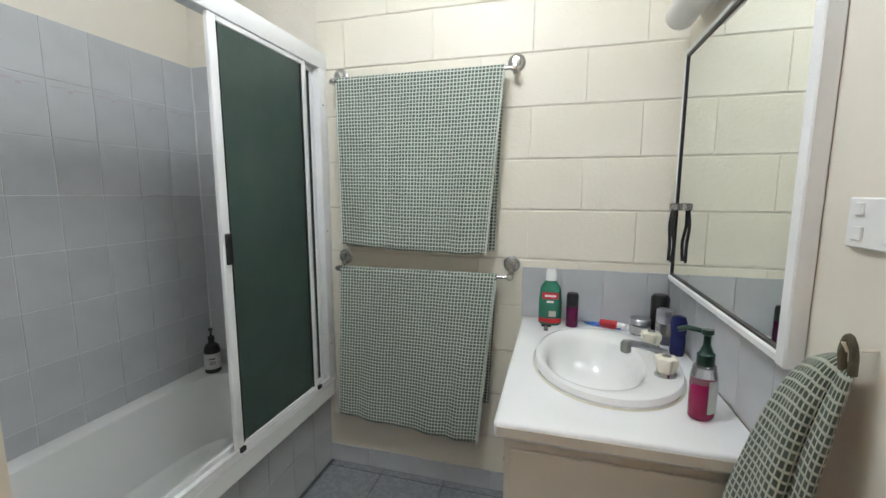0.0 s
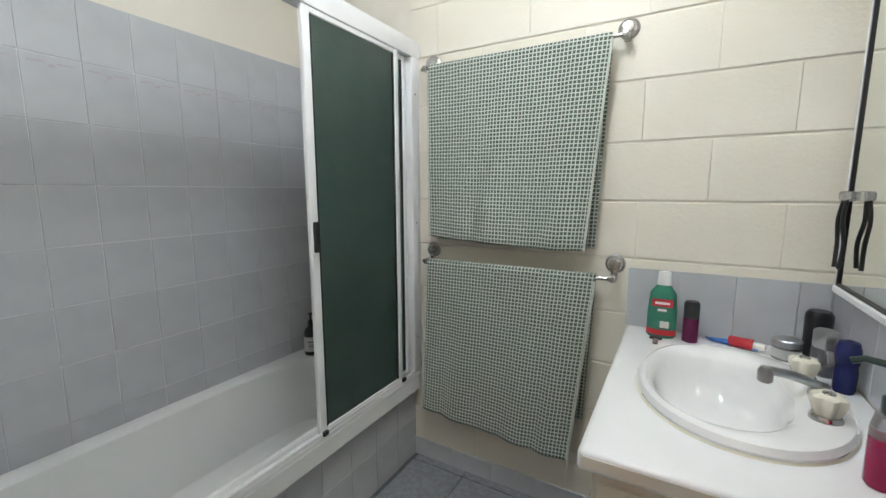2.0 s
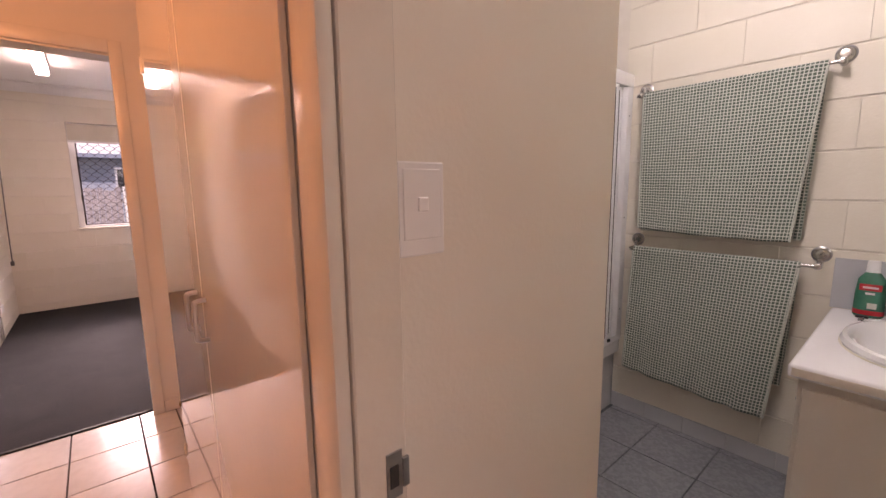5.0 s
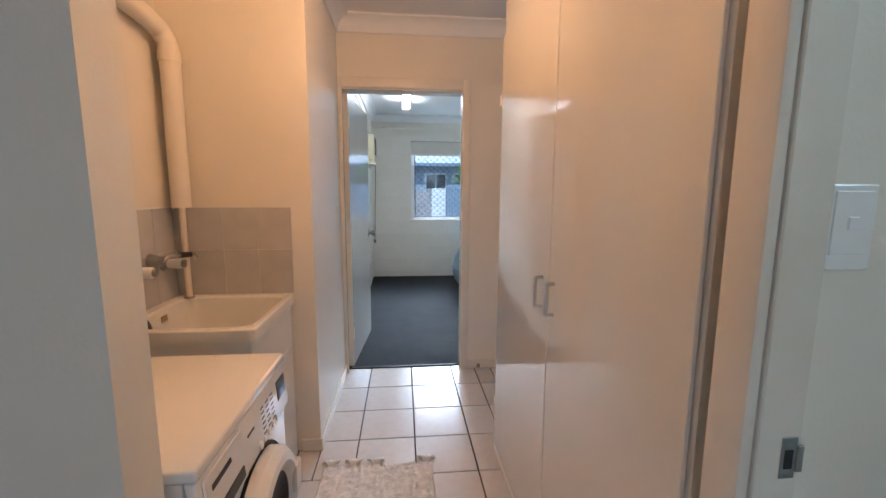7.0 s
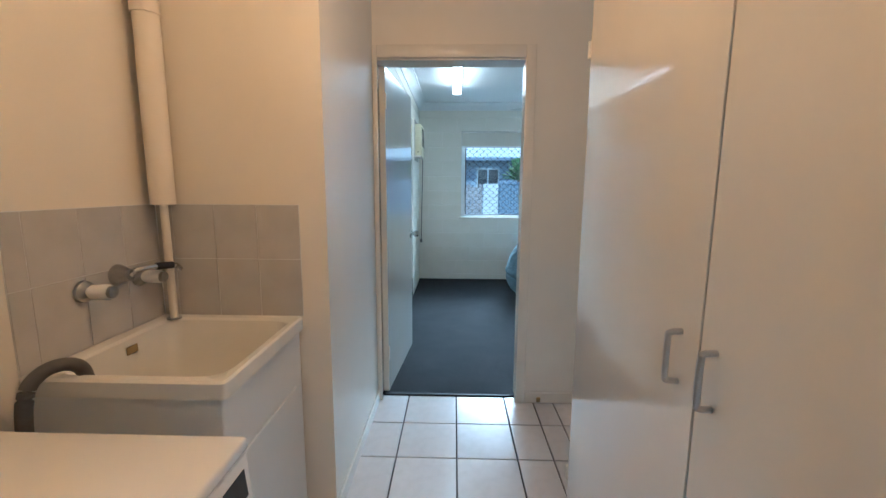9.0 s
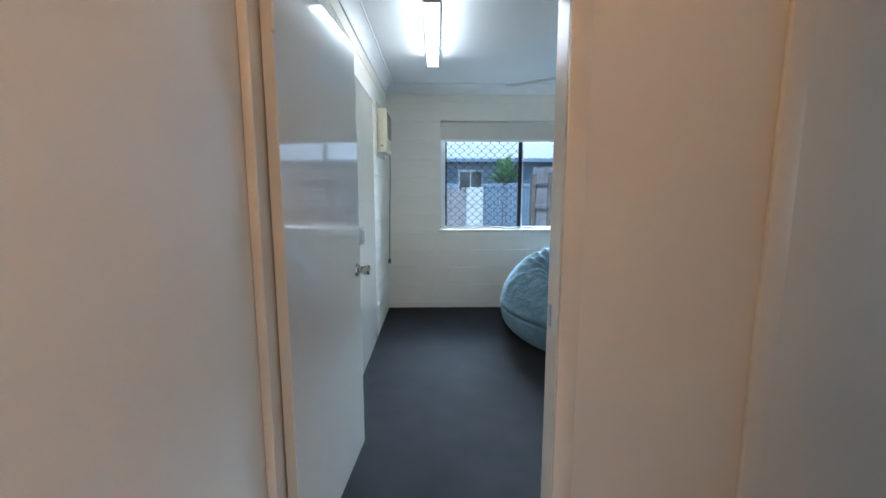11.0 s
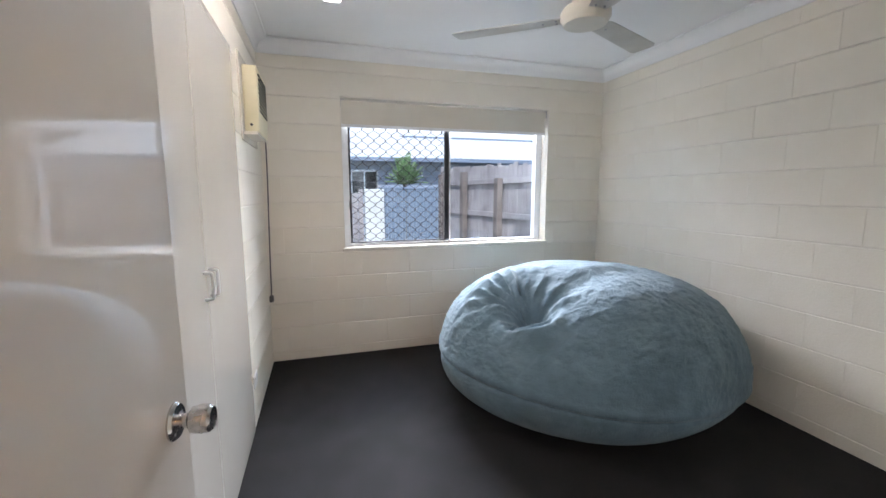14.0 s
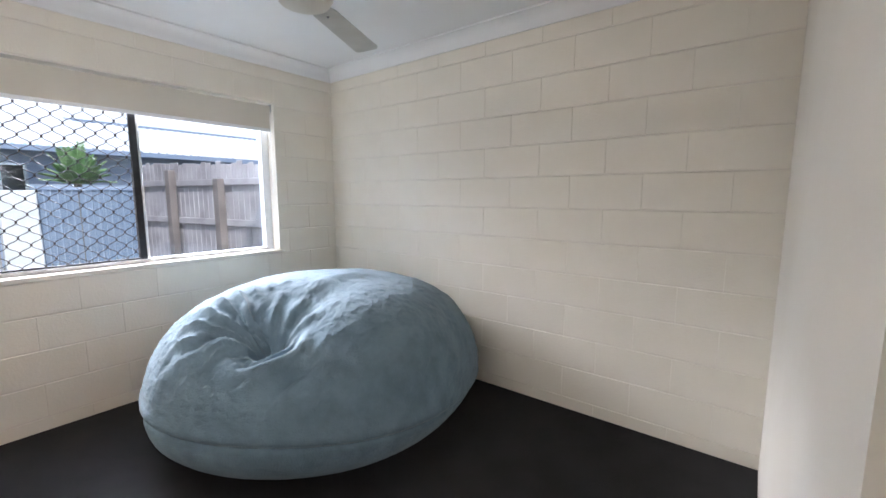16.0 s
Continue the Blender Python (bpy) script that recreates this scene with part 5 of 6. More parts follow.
def bean_bag():
    t = thing("bean_bag", 0.88, 6.66, 0.0, "large blue-grey plush bean bag in the corner", "bean bag")
    nu, nv = 460, 240
    cx, cy, ra, rb, H, zc, turn = 0.86, 6.66, 0.985, 0.845, 0.885, 0.28, -0.5
    dx, dy = 0.345, 6.395
    ct, st = math.cos(turn), math.sin(turn)
    bm = bmesh.new()
    rows, seam = [], []
    for j in range(nv + 1):
        ph = math.pi * (j / nv) - math.pi / 2
        row = []
        for i in range(nu):
            th = 2 * math.pi * i / nu
            c, s = max(math.cos(ph), 0.0) ** 0.70, math.sin(ph)
            w = 1 + 0.012 * math.sin(3 * th + 0.7) + 0.010 * math.sin(5 * th + 2.0)
            u, v = ra * c * math.cos(th) * w, rb * c * math.sin(th) * w
            x, y = cx + u * ct - v * st, cy + u * st + v * ct
            z = zc + (H - zc) * s if s > 0 else zc - zc * min(1.0, -1.3 * s)
            d = math.hypot(x - dx, (y - dy) * 1.1)
            ang = math.atan2(y - dy, x - dx)
            top = 1 / (1 + math.exp(-(z - 0.40) / 0.04))
            # the hollow, drawn in where it is gathered, with pleats towards the rim and curved folds on the near side
            far = math.exp(-((math.remainder(ang - 2.0, 2 * math.pi)) / 0.95) ** 2)
            near = math.exp(-((math.remainder(ang - 4.15, 2 * math.pi)) / 0.95) ** 2)
            z -= top * (0.13 * math.exp(-(d / 0.085) ** 2) + 0.125 * math.exp(-(d / 0.27) ** 2))
            wob = ang + 0.35 * noise.noise((d * 5, ang, 2.0))
            run = math.exp(-((d - 0.22) / 0.15) ** 2) * min(1.0, d / 0.06)
            z += top * far * run * (0.050 * (1 - abs(math.sin(6.0 * wob + 0.6))) ** 1.6 - 0.014 + 0.014 * (1 - 2 * abs(math.sin(13 * wob))))
            z += top * near * (0.050 * math.exp(-((d - 0.10) / 0.018) ** 2) + 0.066 * math.exp(-((d - 0.19 - 0.02 * math.sin(3 * ang)) / 0.035) ** 2) - 0.030 * math.exp(-((d - 0.145) / 0.02) ** 2))
            ridge = math.exp(-((math.remainder(ang - 0.35, 2 * math.pi)) / 0.20) ** 2) + 0.8 * math.exp(-((math.remainder(ang + 0.35, 2 * math.pi)) / 0.16) ** 2)
            z += top * 0.032 * ridge * math.exp(-((d - 0.17) / 0.10) ** 2)
            z -= top * 0.018 * math.exp(-((d - 0.30 - 0.03 * math.sin(4 * ang)) / 0.016) ** 2) * near
            rim = math.exp(-((d - 0.44) / 0.09) ** 2) * far
            z += top * rim * (0.030 + 0.016 * (1 - 2 * abs(math.sin(15 * ang))))
            # two soft dents on the wide side
            z += top * (0.020 * math.exp(-(((x - 0.95) / 0.20) ** 2 + ((y - 6.55) / 0.07) ** 2)) - 0.028 * math.exp(-(((x - 0.72) / 0.17) ** 2 + ((y - 6.42) / 0.10) ** 2)))
            p = (x, y, z)
            n1 = 0.014 * noise.noise(tuple(2.6 * q for q in p)) + 0.006 * noise.noise(tuple(8 * q for q in p)) + 0.0048 * noise.noise((x * 20, y * 24, z * 20)) * (0.3 + 0.7 * top) + 0.0042 * noise.noise(tuple(55 * q for q in p))
            zs = 0.235 + 0.075 * math.cos(th - 3.6)
            k = 1 + n1 - 0.016 * math.exp(-((z - zs) / 0.011) ** 2) + 0.012 * math.exp(-((z - zs - 0.04) / 0.03) ** 2)
            x, y = cx + (x - cx) * k, cy + (y - cy) * k
            x, y, z = min(x, 1.802), min(y, 7.772), max(0.0055, z + (0.8 * n1 if z > 0.05 else 0))
            row.append(bm.verts.new((x, y, z)))
            if j in (0, nv):
                break
        rows.append(row)
    low = bmesh.new()
    moved = {}
    for a, b in zip(rows, rows[1:]):
        for i in range(nu):
            q = list(dict.fromkeys([a[i % len(a)], a[(i + 1) % len(a)], b[(i + 1) % len(b)], b[i % len(b)]]))
            th = 2 * math.pi * i / nu
            mz = sum(p.co.z for p in q) / len(q)
            if len(q) < 3:
                continue
            if mz < 0.235 + 0.075 * math.cos(th - 3.6) and a is not rows[-2]:
                for p in q:
                    if p not in moved:
                        moved[p] = low.verts.new(p.co)
                low.faces.new([moved[p] for p in q])
            else:
                bm.faces.new(q)
    for p in [p for p in bm.verts if not p.link_faces]:
        bm.verts.remove(p)
    part("cover", bm, "bean", t)
    part("base_panel", low, "bean", t, "lower plush panel below the seam")
    return t


bean_bag()

# window: sliding aluminium frame, mesh screen, blind
w1 = tagged(thing("window_1", 0.30, 7.86, 0.905, "white aluminium sliding window with a security screen", "window", kind="structure"))
X0, X1, Z0, Z1 = -0.645, 1.235, 0.905, 2.132
F0, F1, FT = -0.615, 1.21, 2.115
M["reveal"] = M["trim"]
part("reveal", boxes((X0 - 0.001, X0 + 0.008, 7.779, 7.97, Z0, Z1), (X1 - 0.008, X1 + 0.001, 7.779, 7.97, Z0, Z1), (X0 + 0.008, X1 - 0.008, 7.779, 7.97, Z1 - 0.008, Z1)), "trim", w1)
part("window_sill", boxes((X0 - 0.012, X1 + 0.012, 7.765, 7.955, Z0 - 0.012, Z0 + 0.016), bevel=0.004), "trim", w1)
part("window_frame", boxes((X0 + 0.008, F0 + 0.034, 7.885, 7.955, Z0 + 0.016, FT - 0.03), (F1 - 0.045, X1 - 0.008, 7.885, 7.955, Z0 + 0.016, FT - 0.03), (F0 + 0.034, F1 - 0.045, 7.885, 7.955, Z0 + 0.016, Z0 + 0.038),
                          (F0 + 0.034, F1 - 0.045, 7.885, 7.955, FT - 0.06, Z1 - 0.008), (0.300, 0.318, 7.90, 7.955, Z0 + 0.038, FT - 0.06), bevel=0.003), "alu_white", w1)
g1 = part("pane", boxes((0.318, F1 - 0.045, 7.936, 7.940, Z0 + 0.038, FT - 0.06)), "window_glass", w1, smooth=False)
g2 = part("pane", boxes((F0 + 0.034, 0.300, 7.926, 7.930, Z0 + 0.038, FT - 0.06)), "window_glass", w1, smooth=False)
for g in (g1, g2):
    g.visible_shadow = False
scn = part("security_screen", boxes((F0 + 0.034, F0 + 0.050, 7.888, 7.905, Z0 + 0.040, FT - 0.062), (0.258, 0.298, 7.884, 7.905, Z0 + 0.040, FT - 0.062), (F0 + 0.050, 0.258, 7.888, 7.905, Z0 + 0.040, Z0 + 0.052), (F0 + 0.050, 0.258, 7.888, 7.905, FT - 0.074, FT - 0.062), bevel=0.002), "screen_metal", w1, "dark framed security screen")
part("latch", boxes((F0 + 0.030, F0 + 0.046, 7.872, 7.888, 1.23, 1.31), bevel=0.003), "black", w1, "black window latch")
# expanded diamond mesh: wavy strands that touch
bm = bmesh.new()
mx0, mx1, mz0, mz1 = F0 + 0.050, 0.258, Z0 + 0.052, 1.93
pitch, rise = 0.100, 0.090
for k in range(int((mx1 - mx0) / (pitch / 2)) + 1):
    xc, sgn, pts, z = mx0 + (k + 0.5) * pitch / 2, 1 - 2 * (k % 2), [], mz0
    while z < mz1:
        ph = 2 * math.pi * (z - mz0) / rise
        pts.append((min(max(xc + sgn * pitch / 4 * (1.06 * math.cos(ph) - 0.06 * math.cos(3 * ph)), mx0), mx1), 7.896, z))
        z += rise / 10
    tube(bm, pts, 0.0026, n=4)
    # the knots where strands are joined
    z, j = mz0, 0
    while z < mz1 and xc + pitch / 4 < mx1:
        if (j + k) % 2 == 0:
            box(bm, xc + pitch / 4 - 0.005, xc + pitch / 4 + 0.005, 7.891, 7.901, z - 0.007, z + 0.007)
        z, j = z + rise / 2, j + 1
part("mesh", bm, "screen_metal", scn, "dark diamond mesh")
rb = thing("roller_blind", 0.30, 7.83, 2.0, "cream roller blind drawn up at the window", "blind")
part("fabric", boxes((X0 + 0.012, X1 - 0.012, 7.822, 7.8245, 1.925, 2.112)), "blind", rb)
part("roll", cyl(bmesh.new(), (X0 + 0.012, 7.845, 2.092), (X1 - 0.012, 7.845, 2.092), 0.022), "blind", rb)
part("bottom_bar", boxes((X0 + 0.012, X1 - 0.012, 7.817, 7.829, 1.903, 1.928), bevel=0.003), "alu_white", rb, "white bottom bar")
part("bracket", boxes((X0 + 0.0085, X0 + 0.012, 7.81, 7.87, 2.06, 2.122)), "dull_chrome", rb)
part("bracket", boxes((X1 - 0.012, X1 - 0.0085, 7.81, 7.87, 2.06, 2.122)), "dull_chrome", rb)
part("chain", tube(bmesh.new(), [(X1 - 0.022, 7.815, 2.06), (X1 - 0.022, 7.815, 1.40)], 0.0022, n=5), "white_plastic", rb, "white bead chain")

t = thing("door_3", 0.65, 4.26, 0.0, "closed cream door beside the bedroom doorway", "door", kind="structure")
part("architrave", boxes((0.235, 0.300, 4.246, 4.2645, 0, 2.118), bevel=0.004, seg=2), "trim", t)
part("architrave", boxes((1.11, 1.175, 4.246, 4.2645, 0, 2.118), bevel=0.004, seg=2), "trim", t)
part("architrave", boxes((0.300, 1.11, 4.246, 4.2645, 2.05, 2.118), bevel=0.004, seg=2), "trim", t)
part("leaf", boxes((0.302, 1.108, 4.256, 4.2645, 0.01, 2.048), bevel=0.001), "enamel", t)

# ---------- outside the window ----------
M["ground"] = material("damp_gravel_ground", (0.10, 0.09, 0.075), 0.95, colour2=(0.16, 0.145, 0.12), scale=3, detail=10, bump=0.6, bump_scale=20)
M["paling"] = material("weathered_paling", (0.23, 0.205, 0.205), 0.9, colour2=(0.37, 0.335, 0.335), scale=4, detail=8, bump=0.5, bump_scale=40, per_object=0.5)
M["post_wood"] = material("dark_weathered_post", (0.13, 0.105, 0.095), 0.9, colour2=(0.20, 0.165, 0.15), scale=8, bump=0.5, bump_scale=40)
M["fence_white"] = material("pale_painted_render", (0.62, 0.62, 0.60), 0.8, colour2=(0.70, 0.70, 0.68), scale=4, bump=0.2)
M["fence_grey"] = material("blue_grey_steel_sheet", (0.15, 0.205, 0.28), 0.5, colour2=(0.18, 0.235, 0.31), scale=6)
M["house_wall"] = material("blue_grey_render", (0.27, 0.33, 0.42), 0.8, colour2=(0.32, 0.38, 0.47), scale=2, bump=0.2)
M["roof"] = material("pale_steel_roof", (0.80, 0.81, 0.82), 0.45, colour2=(0.84, 0.85, 0.86), scale=2)
M["gutter"] = material("blue_grey_gutter", (0.22, 0.28, 0.38), 0.4, colour2=(0.26, 0.32, 0.42), scale=8)
M["dark_glass"] = material("dark_house_glass", (0.015, 0.018, 0.022), 0.08, colour2=(0.02, 0.024, 0.03), scale=4)
M["leaf"] = material("palm_leaf_green", (0.10, 0.22, 0.07), 0.5, colour2=(0.20, 0.34, 0.13), scale=9, per_object=0.4)
M["trunk"] = material("palm_trunk", (0.14, 0.115, 0.085), 0.9, colour2=(0.2, 0.165, 0.12), scale=12, bump=0.5)
structure("ground", boxes((-400, 400, 8.0, 800, -0.40, -0.18), (-400, 400, -400, -1.6, -0.40, -0.18), (-400, -2.65, -1.6, 8.0, -0.40, -0.18), (2.4, 400, -1.6, 8.0, -0.40, -0.18)), "ground", "bare ground of the yard")

# side fence: posts, rails and palings along a line
fe = thing("paling_fence", 1.55, 10.0, -0.18, "weathered timber paling fence with dark posts", "fence")
A, B = Vector((1.83, 8.10, 0)), Vector((1.30, 11.60, 0))
way = (B - A).normalized()
side = Vector((way.y, -way.x, 0))
L = (B - A).length
inv = fe.matrix_world.inverted()


def fence_box(s0, s1, d0, d1, z0, z1, bev=0.004):
    bm = box(bmesh.new(), s0, s1, d0, d1, z0, z1, bev)
    m = Matrix.Translation(A) @ Matrix((way, side, Vector((0, 0, 1)))).transposed().to_4x4()
    bm.transform(m)
    return bm


s, k = 0.0, 0
while s < L:
    w = 0.095
    part("paling", fence_box(s, s + w, 0.045, 0.060, -0.15, 1.72 + random.uniform(-0.02, 0.03) + 0.10 * (s / L)), "paling", fe)
    s += w + random.uniform(0.003, 0.008)
for z in (0.35, 1.02, 1.50):
    part("rail", fence_box(0.0, L, 0.005, 0.045, z, z + 0.075), "paling", fe)
for s, h in ((0.55, 1.55), (1.54, 1.575), (2.56, 1.70), (3.40, 1.70)):
    part("post", fence_box(s - 0.05, s + 0.05, -0.085, 0.005, -0.18, h, 0.006), "post_wood", fe)

bk = thing("back_fence", 0.5, 12.6, -0.18, "grey steel sheet fence beside a pale rendered pier", "fence")
part("pier", boxes((0.02, 0.40, 12.50, 12.72, -0.18, 1.45), bevel=0.01), "fence_white", bk)
for k in range(16):
    x = 0.41 + k * 0.075
    part("sheet", boxes((x, x + 0.060, 12.56 - 0.012 * (k % 2), 12.575 - 0.012 * (k % 2), -0.16, 1.47), bevel=0.002), "fence_grey", bk)
part("top_rail", boxes((0.40, 1.64, 12.53, 12.60, 1.455, 1.50), bevel=0.004), "gutter", bk)
lf = thing("old_fence", -0.5, 12.8, -0.18, "old pale paling fence beside the pier", "fence")
for k in range(12):
    x = -1.2 + k * 0.10
    part("paling", boxes((x, x + 0.092, 12.60, 12.615, -0.18, 1.42 + random.uniform(-0.05, 0.03)), bevel=0.003), "paling", lf)
part("rail", boxes((-1.2, 0.02, 12.615, 12.65, 1.10, 1.17), bevel=0.003), "paling", lf)

hn = thing("neighbour_house", 0.0, 17.5, -0.18, "blue-grey single storey house with a pale steel roof", "house")
part("wall", wall_boxes("y", 17.4, 17.6, -9, 7.9, -0.18, 2.42, [(0.10, 0.95, 1.30, 2.08), (3.30, 3.98, 1.60, 2.10)]), "house_wall", hn, smooth=False)
for x0, x1, z0, z1 in ((0.10, 0.95, 1.30, 2.08), (3.30, 3.98, 1.60, 2.10)):
    wd = part("window", boxes((x0, x1, 17.40, 17.44, z0, z0 + 0.05), (x0, x1, 17.40, 17.44, z1 - 0.05, z1), (x0, x0 + 0.05, 17.40, 17.44, z0 + 0.05, z1 - 0.05), (x1 - 0.05, x1, 17.40, 17.44, z0 + 0.05, z1 - 0.05), ((x0 + x1) / 2 - 0.02, (x0 + x1) / 2 + 0.02, 17.40, 17.44, z0 + 0.05, z1 - 0.05)), "alu_grey", hn)
    part("pane", boxes((x0 + 0.05, x1 - 0.05, 17.45, 17.46, z0 + 0.05, z1 - 0.05)), "dark_glass", wd)
part("gutter", boxes((-9, 8.2, 16.85, 16.98, 2.32, 2.44), bevel=0.01), "gutter", hn)
part("soffit", boxes((-9, 8.2, 16.98, 17.6, 2.38, 2.42)), "gutter", hn)
bm = bmesh.new()
for k in range(92):
    x0 = -9 + k * 0.1875
    ye, ze = (22.0, 4.2) if x0 < 2.2 else (19.7, 3.406)
    for p, q, h0, h1 in ((0.0, 0.13, 0.0, 0.0), (0.13, 0.1475, 0.0, 0.03), (0.1475, 0.17, 0.03, 0.03), (0.17, 0.1875, 0.03, 0.0)):
        vs = [bm.verts.new((x0 + p, 16.9, 2.445 + h0)), bm.verts.new((x0 + q, 16.9, 2.445 + h1)), bm.verts.new((x0 + q, ye, ze + h1)), bm.verts.new((x0 + p, ye, ze + h0))]
        bm.faces.new(vs)
part("roof", bm, "roof", hn, smooth=False)
h2 = thing("rear_house", 5.0, 20.5, -0.18, "pale-roofed house wing behind the fence", "house")
part("wall", boxes((2.4, 12, 20.4, 20.6, -0.18, 3.45)), "fence_white", h2, smooth=False)
part("gutter", boxes((2.1, 12, 19.85, 20.0, 3.40, 3.50), bevel=0.01), "gutter", h2)
bm = bmesh.new()
for x0, x1 in ((2.1, 12.0),):
    n = 55
    for k in range(n):
        a0, a1 = x0 + (x1 - x0) * k / n, x0 + (x1 - x0) * (k + 0.8) / n
        for p, q, h0, h1 in ((a0, a1, 0, 0), (a1, a1 + 0.02, 0, 0.04), (a1 + 0.02, x0 + (x1 - x0) * (k + 1) / n, 0.04, 0.0)):
            bm.faces.new([bm.verts.new(v) for v in ((p, 19.9, 3.51 + h0), (q, 19.9, 3.51 + h1), (q, 26, 5.3 + h1), (p, 26, 5.3 + h0))])
part("roof", bm, "roof", h2, smooth=False)

pl = thing("palm_tree", 1.25, 14.6, -0.18, "young green palm behind the fence", "palm")
part("trunk", tube(bmesh.new(), arc([(1.25, 14.6, -0.18), (1.24, 14.6, 0.8), (1.25, 14.6, 1.60)], 5), 0.06, n=10), "trunk", pl)
for k in range(30):
    a = 2.4 * k + random.uniform(-0.15, 0.15)
    up = 0.15 + 1.25 * (k / 29)
    ln = random.uniform(0.42, 0.56) * (1.0 if k < 18 else 1.15)
    out = math.cos(min(up, 1.35))
    spine = arc([(1.25, 14.6, 1.57), (1.25 + 0.5 * ln * out * math.cos(a), 14.6 + 0.5 * ln * out * math.sin(a), 1.60 + 0.62 * math.sin(up) * ln), (1.25 + ln * out * math.cos(a), 14.6 + ln * out * math.sin(a), 1.60 + (1.35 * math.sin(up) - 0.12) * ln)], 7)
    bm = bmesh.new()
    tube(bm, spine, 0.008, n=4)
    for i in range(2, len(spine) - 1):
        p, d = spine[i], (spine[i + 1] - spine[i - 1]).normalized()
        sd = d.cross(Vector((0, 0, 1))).normalized()
        fl = 0.20 * (1 - 0.5 * i / len(spine))
        for sg in (-1, 1):
            tip = p + (sd * sg * 0.85 + d * 0.65 - Vector((0, 0, 0.25))) * fl
            mid = (p + tip) / 2 + Vector((0, 0, 0.02))
            bm.faces.new([bm.verts.new(v) for v in (p, mid + d * 0.03, tip, mid - d * 0.03)])
    part("frond", bm, "leaf", pl)

# ---------- tiles and blocks, laid last ----------
lay(S["wall_towel"], "block", "block", "-x", 1.8185, None, [(a, b, r) for a, b, r in courses(0.054, 0.2, 1.05, 2.515, CEIL, 1.585, 0.4, 0)], 0.0056, 0.0005, 0.0054, 0.0030, 0.02, side=0.0009)
lay(S["wall_window"], "block", "block", "-y", 7.7835, None, courses(0.083, 0.2025, -1.24, 1.81, CEIL, -0.30, 0.405, 1), 0.0056, 0.0004, 0.0054, 0.0030, 0.02, side=0.0006, holes=[(X0, X1, Z0 - 0.012, Z1)])
lay(S["wall_right"], "block", "block", "-x", 1.8135, None, courses(0.083, 0.2025, 4.455, 7.78, CEIL, 5.69, 0.41, 0), 0.0056, 0.0005, 0.0054, 0.0030, 0.02, side=0.0009)
lay(S["wall_robe"], "block", "block", "+x", -1.2435, None, courses(0.083, 0.2025, 6.768, 7.78, CEIL, 7.1, 0.405, 0), 0.0056, 0.0004, 0.0054, 0.0030, 0.02, side=0.0006)
lay(S["wall_robe"], "block", "block", "+x", -1.2435, None, [(2.128, 2.31, cut(4.43, 6.768, 4.7, 0.405)), (2.31, CEIL, cut(4.43, 6.768, 4.9, 0.405))], 0.0056, 0.0004, 0.0054, 0.0030, side=0.0006)

# bath tiles 153 x 200 mm
ZR = [0.41, 0.51, 0.71, 0.91, 1.11, 1.31, 1.513, 1.715, 1.922]
part_grout = structure("wall_tiles_bath", boxes((0.277, 1.815, 3.2145, 3.2185, 0.40, 1.922), (1.8155, 1.8183, 2.515, 3.2145, 0.40, 1.922), (0.275, 0.2785, 2.53, 3.2145, 0.40, 1.922)), "tile_grout", "pale grout behind the bath tiles")
lay(part_grout, "tile", "wall_tile", "-y", 3.2145, None, [(a, b, cut(0.28, 1.81, 1.81, 0.153)) for a, b in zip(ZR, ZR[1:])], 0.0022, 0.0030, 0.0030, 0.0007, 0.08)
lay(part_grout, "tile", "wall_tile", "-x", 1.8155, None, [(a, b, cut(2.515, 3.209, 3.209, 0.153)) for a, b in zip(ZR, ZR[1:])], 0.0022, 0.0030, 0.0030, 0.0007, 0.08)
# small faded flower prints along one row of the bath tiles
M["print"] = material("faded_pink_print", (0.44, 0.37, 0.41), 0.3, colour2=(0.48, 0.45, 0.48), scale=90)
for a, b in cut(0.28, 1.81, 1.81, 0.153):
    for du, w, dz, h in ((0.0, 0.016, -0.026, 0.012), (-0.036, 0.046, -0.020, 0.005), (0.036, 0.046, -0.020, 0.005)):
        if b - a > 0.1:
            lay(part_grout, "flower_print", "print", "-y", 3.2124, None, [(1.715 + dz - h, 1.715 + dz, [((a + b) / 2 + du - w / 2, (a + b) / 2 + du + w / 2)])], 0.0003, 0.0, 0.0, 0.0001)
# skirting and splashback tiles
sg = structure("baseboard_bathroom", boxes((1.8125, 1.8148, 1.574, 2.514, 0.0, 0.088)), "tile_grout", "grey tile skirting in the bathroom")
lay(sg, "tile", "wall_tile", "-x", 1.8125, None, [(0.0, 0.088, cut(1.574, 2.514, 2.514, 0.2))], 0.007, 0.002, 0.001, 0.001)
gb = structure("wall_splashback", boxes((1.8120, 1.8148, 1.056, 1.602, 0.8155, 1.022), (0.955, 1.8120, 1.050, 1.0515, 0.8155, 1.012)), "tile_grout", "grout of the grey splashback")
lay(gb, "tile", "wall_tile", "-x", 1.812, None, [(0.8155, 1.022, cut(1.060, 1.602, 1.289, 0.155))], 0.006, 0.002, 0.001, 0.001)
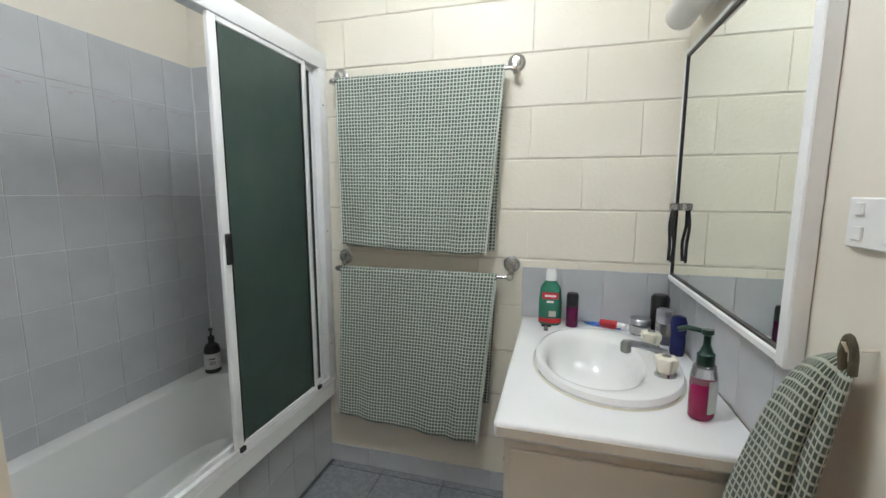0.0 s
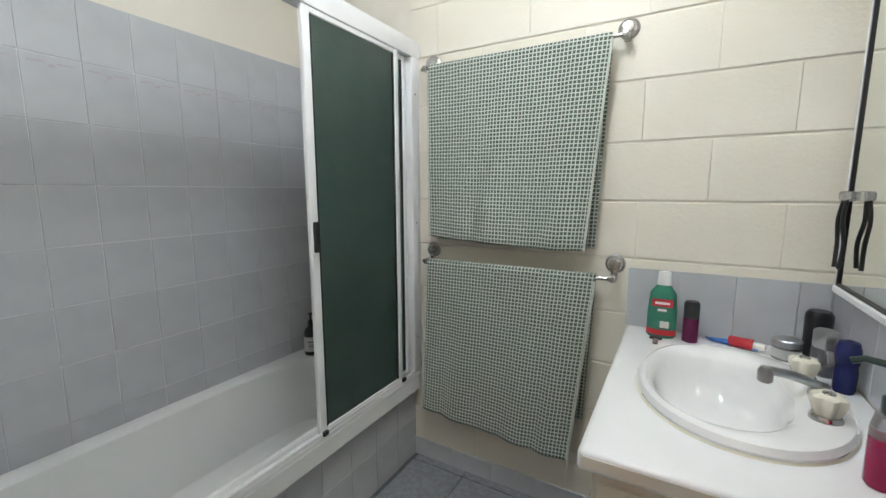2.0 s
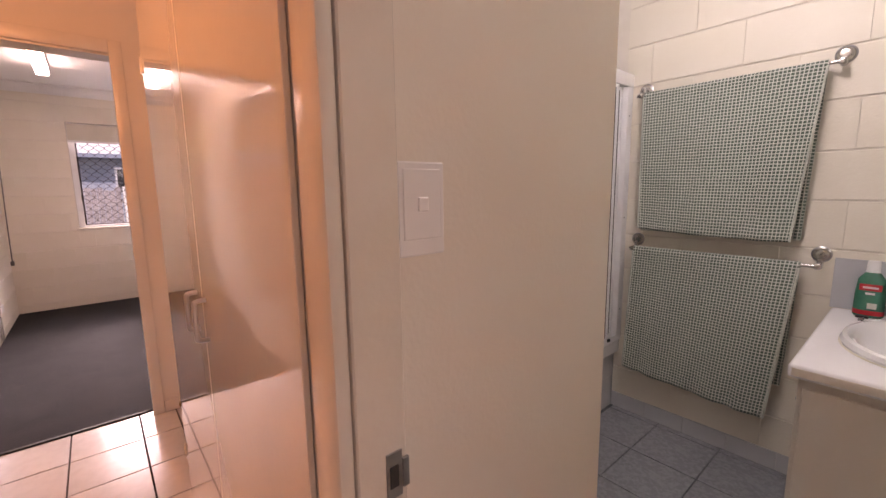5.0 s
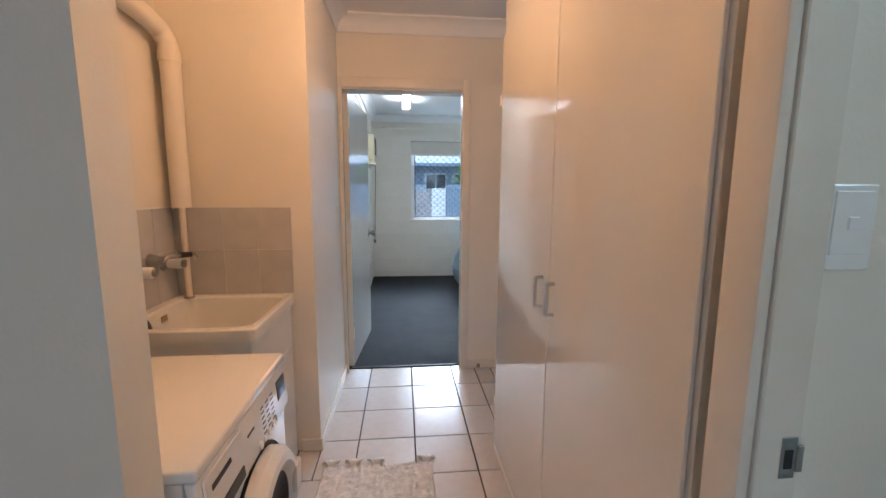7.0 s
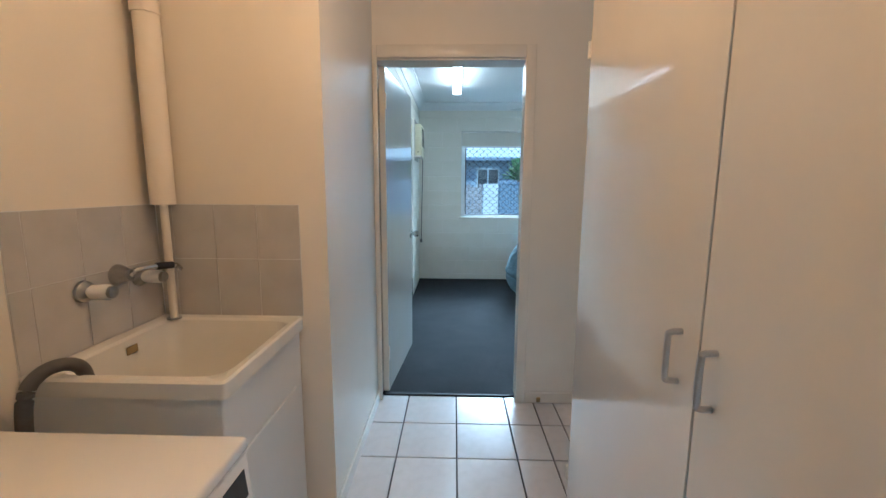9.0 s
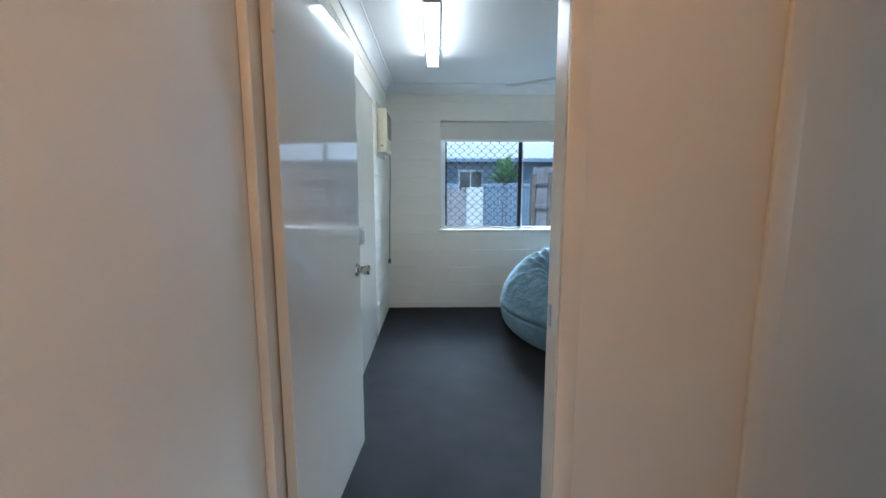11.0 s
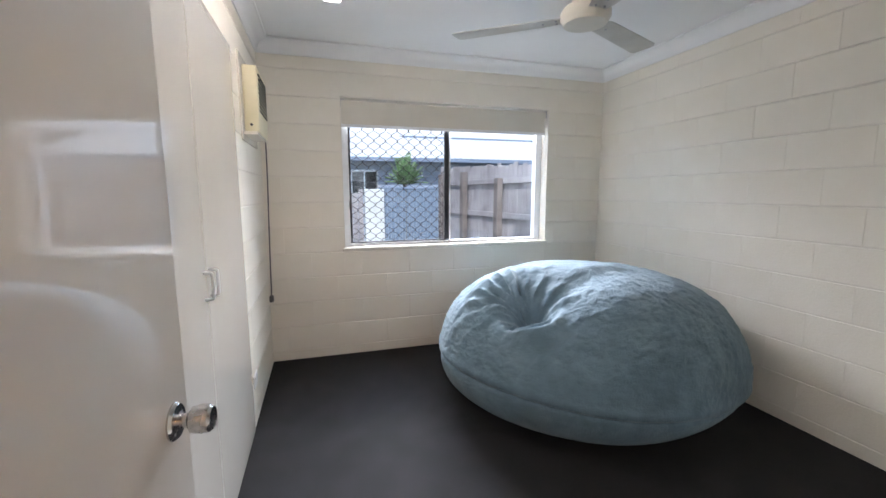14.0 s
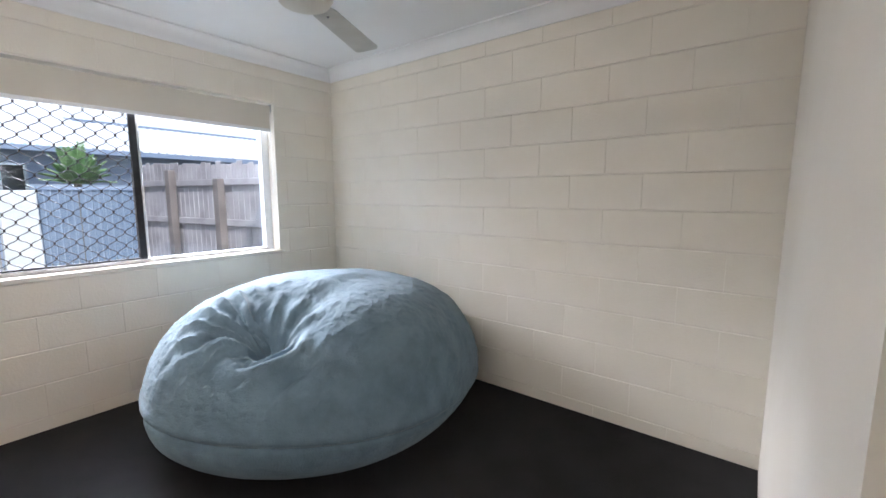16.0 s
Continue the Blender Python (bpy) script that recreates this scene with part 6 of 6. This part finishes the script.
lay(gb, "tile", "wall_tile", "+y", 1.0515, None, [(0.8155, 1.011, cut(0.955, 1.808, 1.808, 0.155))], 0.005, 0.002, 0.001, 0.001)
# laundry tiles
gl = structure("wall_laundry_tiles", boxes((-1.8445, -1.842, 2.80, 3.335, 0.845, 1.268), (-1.842, -1.305, 3.332, 3.3345, 0.845, 1.268)), "tile_grout", "grout behind the laundry tiles")
M["laundry_tile"] = material("grey_beige_laundry_tile", (0.46, 0.45, 0.44), 0.2, colour2=(0.52, 0.51, 0.50), scale=6, bump=0.05, bump_scale=16, per_object=0.3)
lay(gl, "tile", "laundry_tile", "+x", -1.842, None, [(a, b, cut(2.80, 3.330, 3.330, 0.158)) for a, b in ((0.846, 1.065), (1.065, 1.267))], 0.0022, 0.0024, 0.0024, 0.0007, 0.08)
lay(gl, "tile", "laundry_tile", "-y", 3.332, None, [(a, b, cut(-1.838, -1.306, -1.306, 0.158)) for a, b in ((0.846, 1.065), (1.065, 1.267))], 0.0022, 0.0024, 0.0024, 0.0007, 0.08)
# floor tiles
lay(S["floor_bathroom"], "floor_tile", "bath_floor_tile", "+z", -0.008, None, [(a, b, cut(-0.22, 1.81, 1.768, 0.3)) for a, b in cut(1.06, 2.50, 2.232, 0.3)], 0.008, 0.005, 0.005, 0.0015, 0.1)
lay(S["floor_slab"], "floor_tile", "hall_tile", "+z", -0.012, None, [(a, b, cut(-1.84, -0.23, -0.712, 0.303)) for a, b in cut(0.60, 4.322, 4.009, 0.303)], 0.012, 0.0075, 0.0075, 0.0012, 0.06,
    [(-1.84, -1.205, 3.335, 4.4), (-1.84, -1.2, 1.92, 2.015)])
lay(S["floor_slab"], "floor_tile", "hall_tile", "+z", -0.012, None, [(a, b, cut(-0.23, 2.3, -0.712, 0.303)) for a, b in cut(3.31, 4.265, 4.009, 0.303)], 0.012, 0.0075, 0.0075, 0.0012, 0.06)
lay(S["floor_slab"], "floor_tile", "hall_tile", "+z", -0.012, None, [(a, b, cut(-2.5, -0.30, -0.712, 0.606)) for a, b in cut(-1.40, 0.60, 0.60, 0.606)], 0.012, 0.0075, 0.0075, 0.0012)
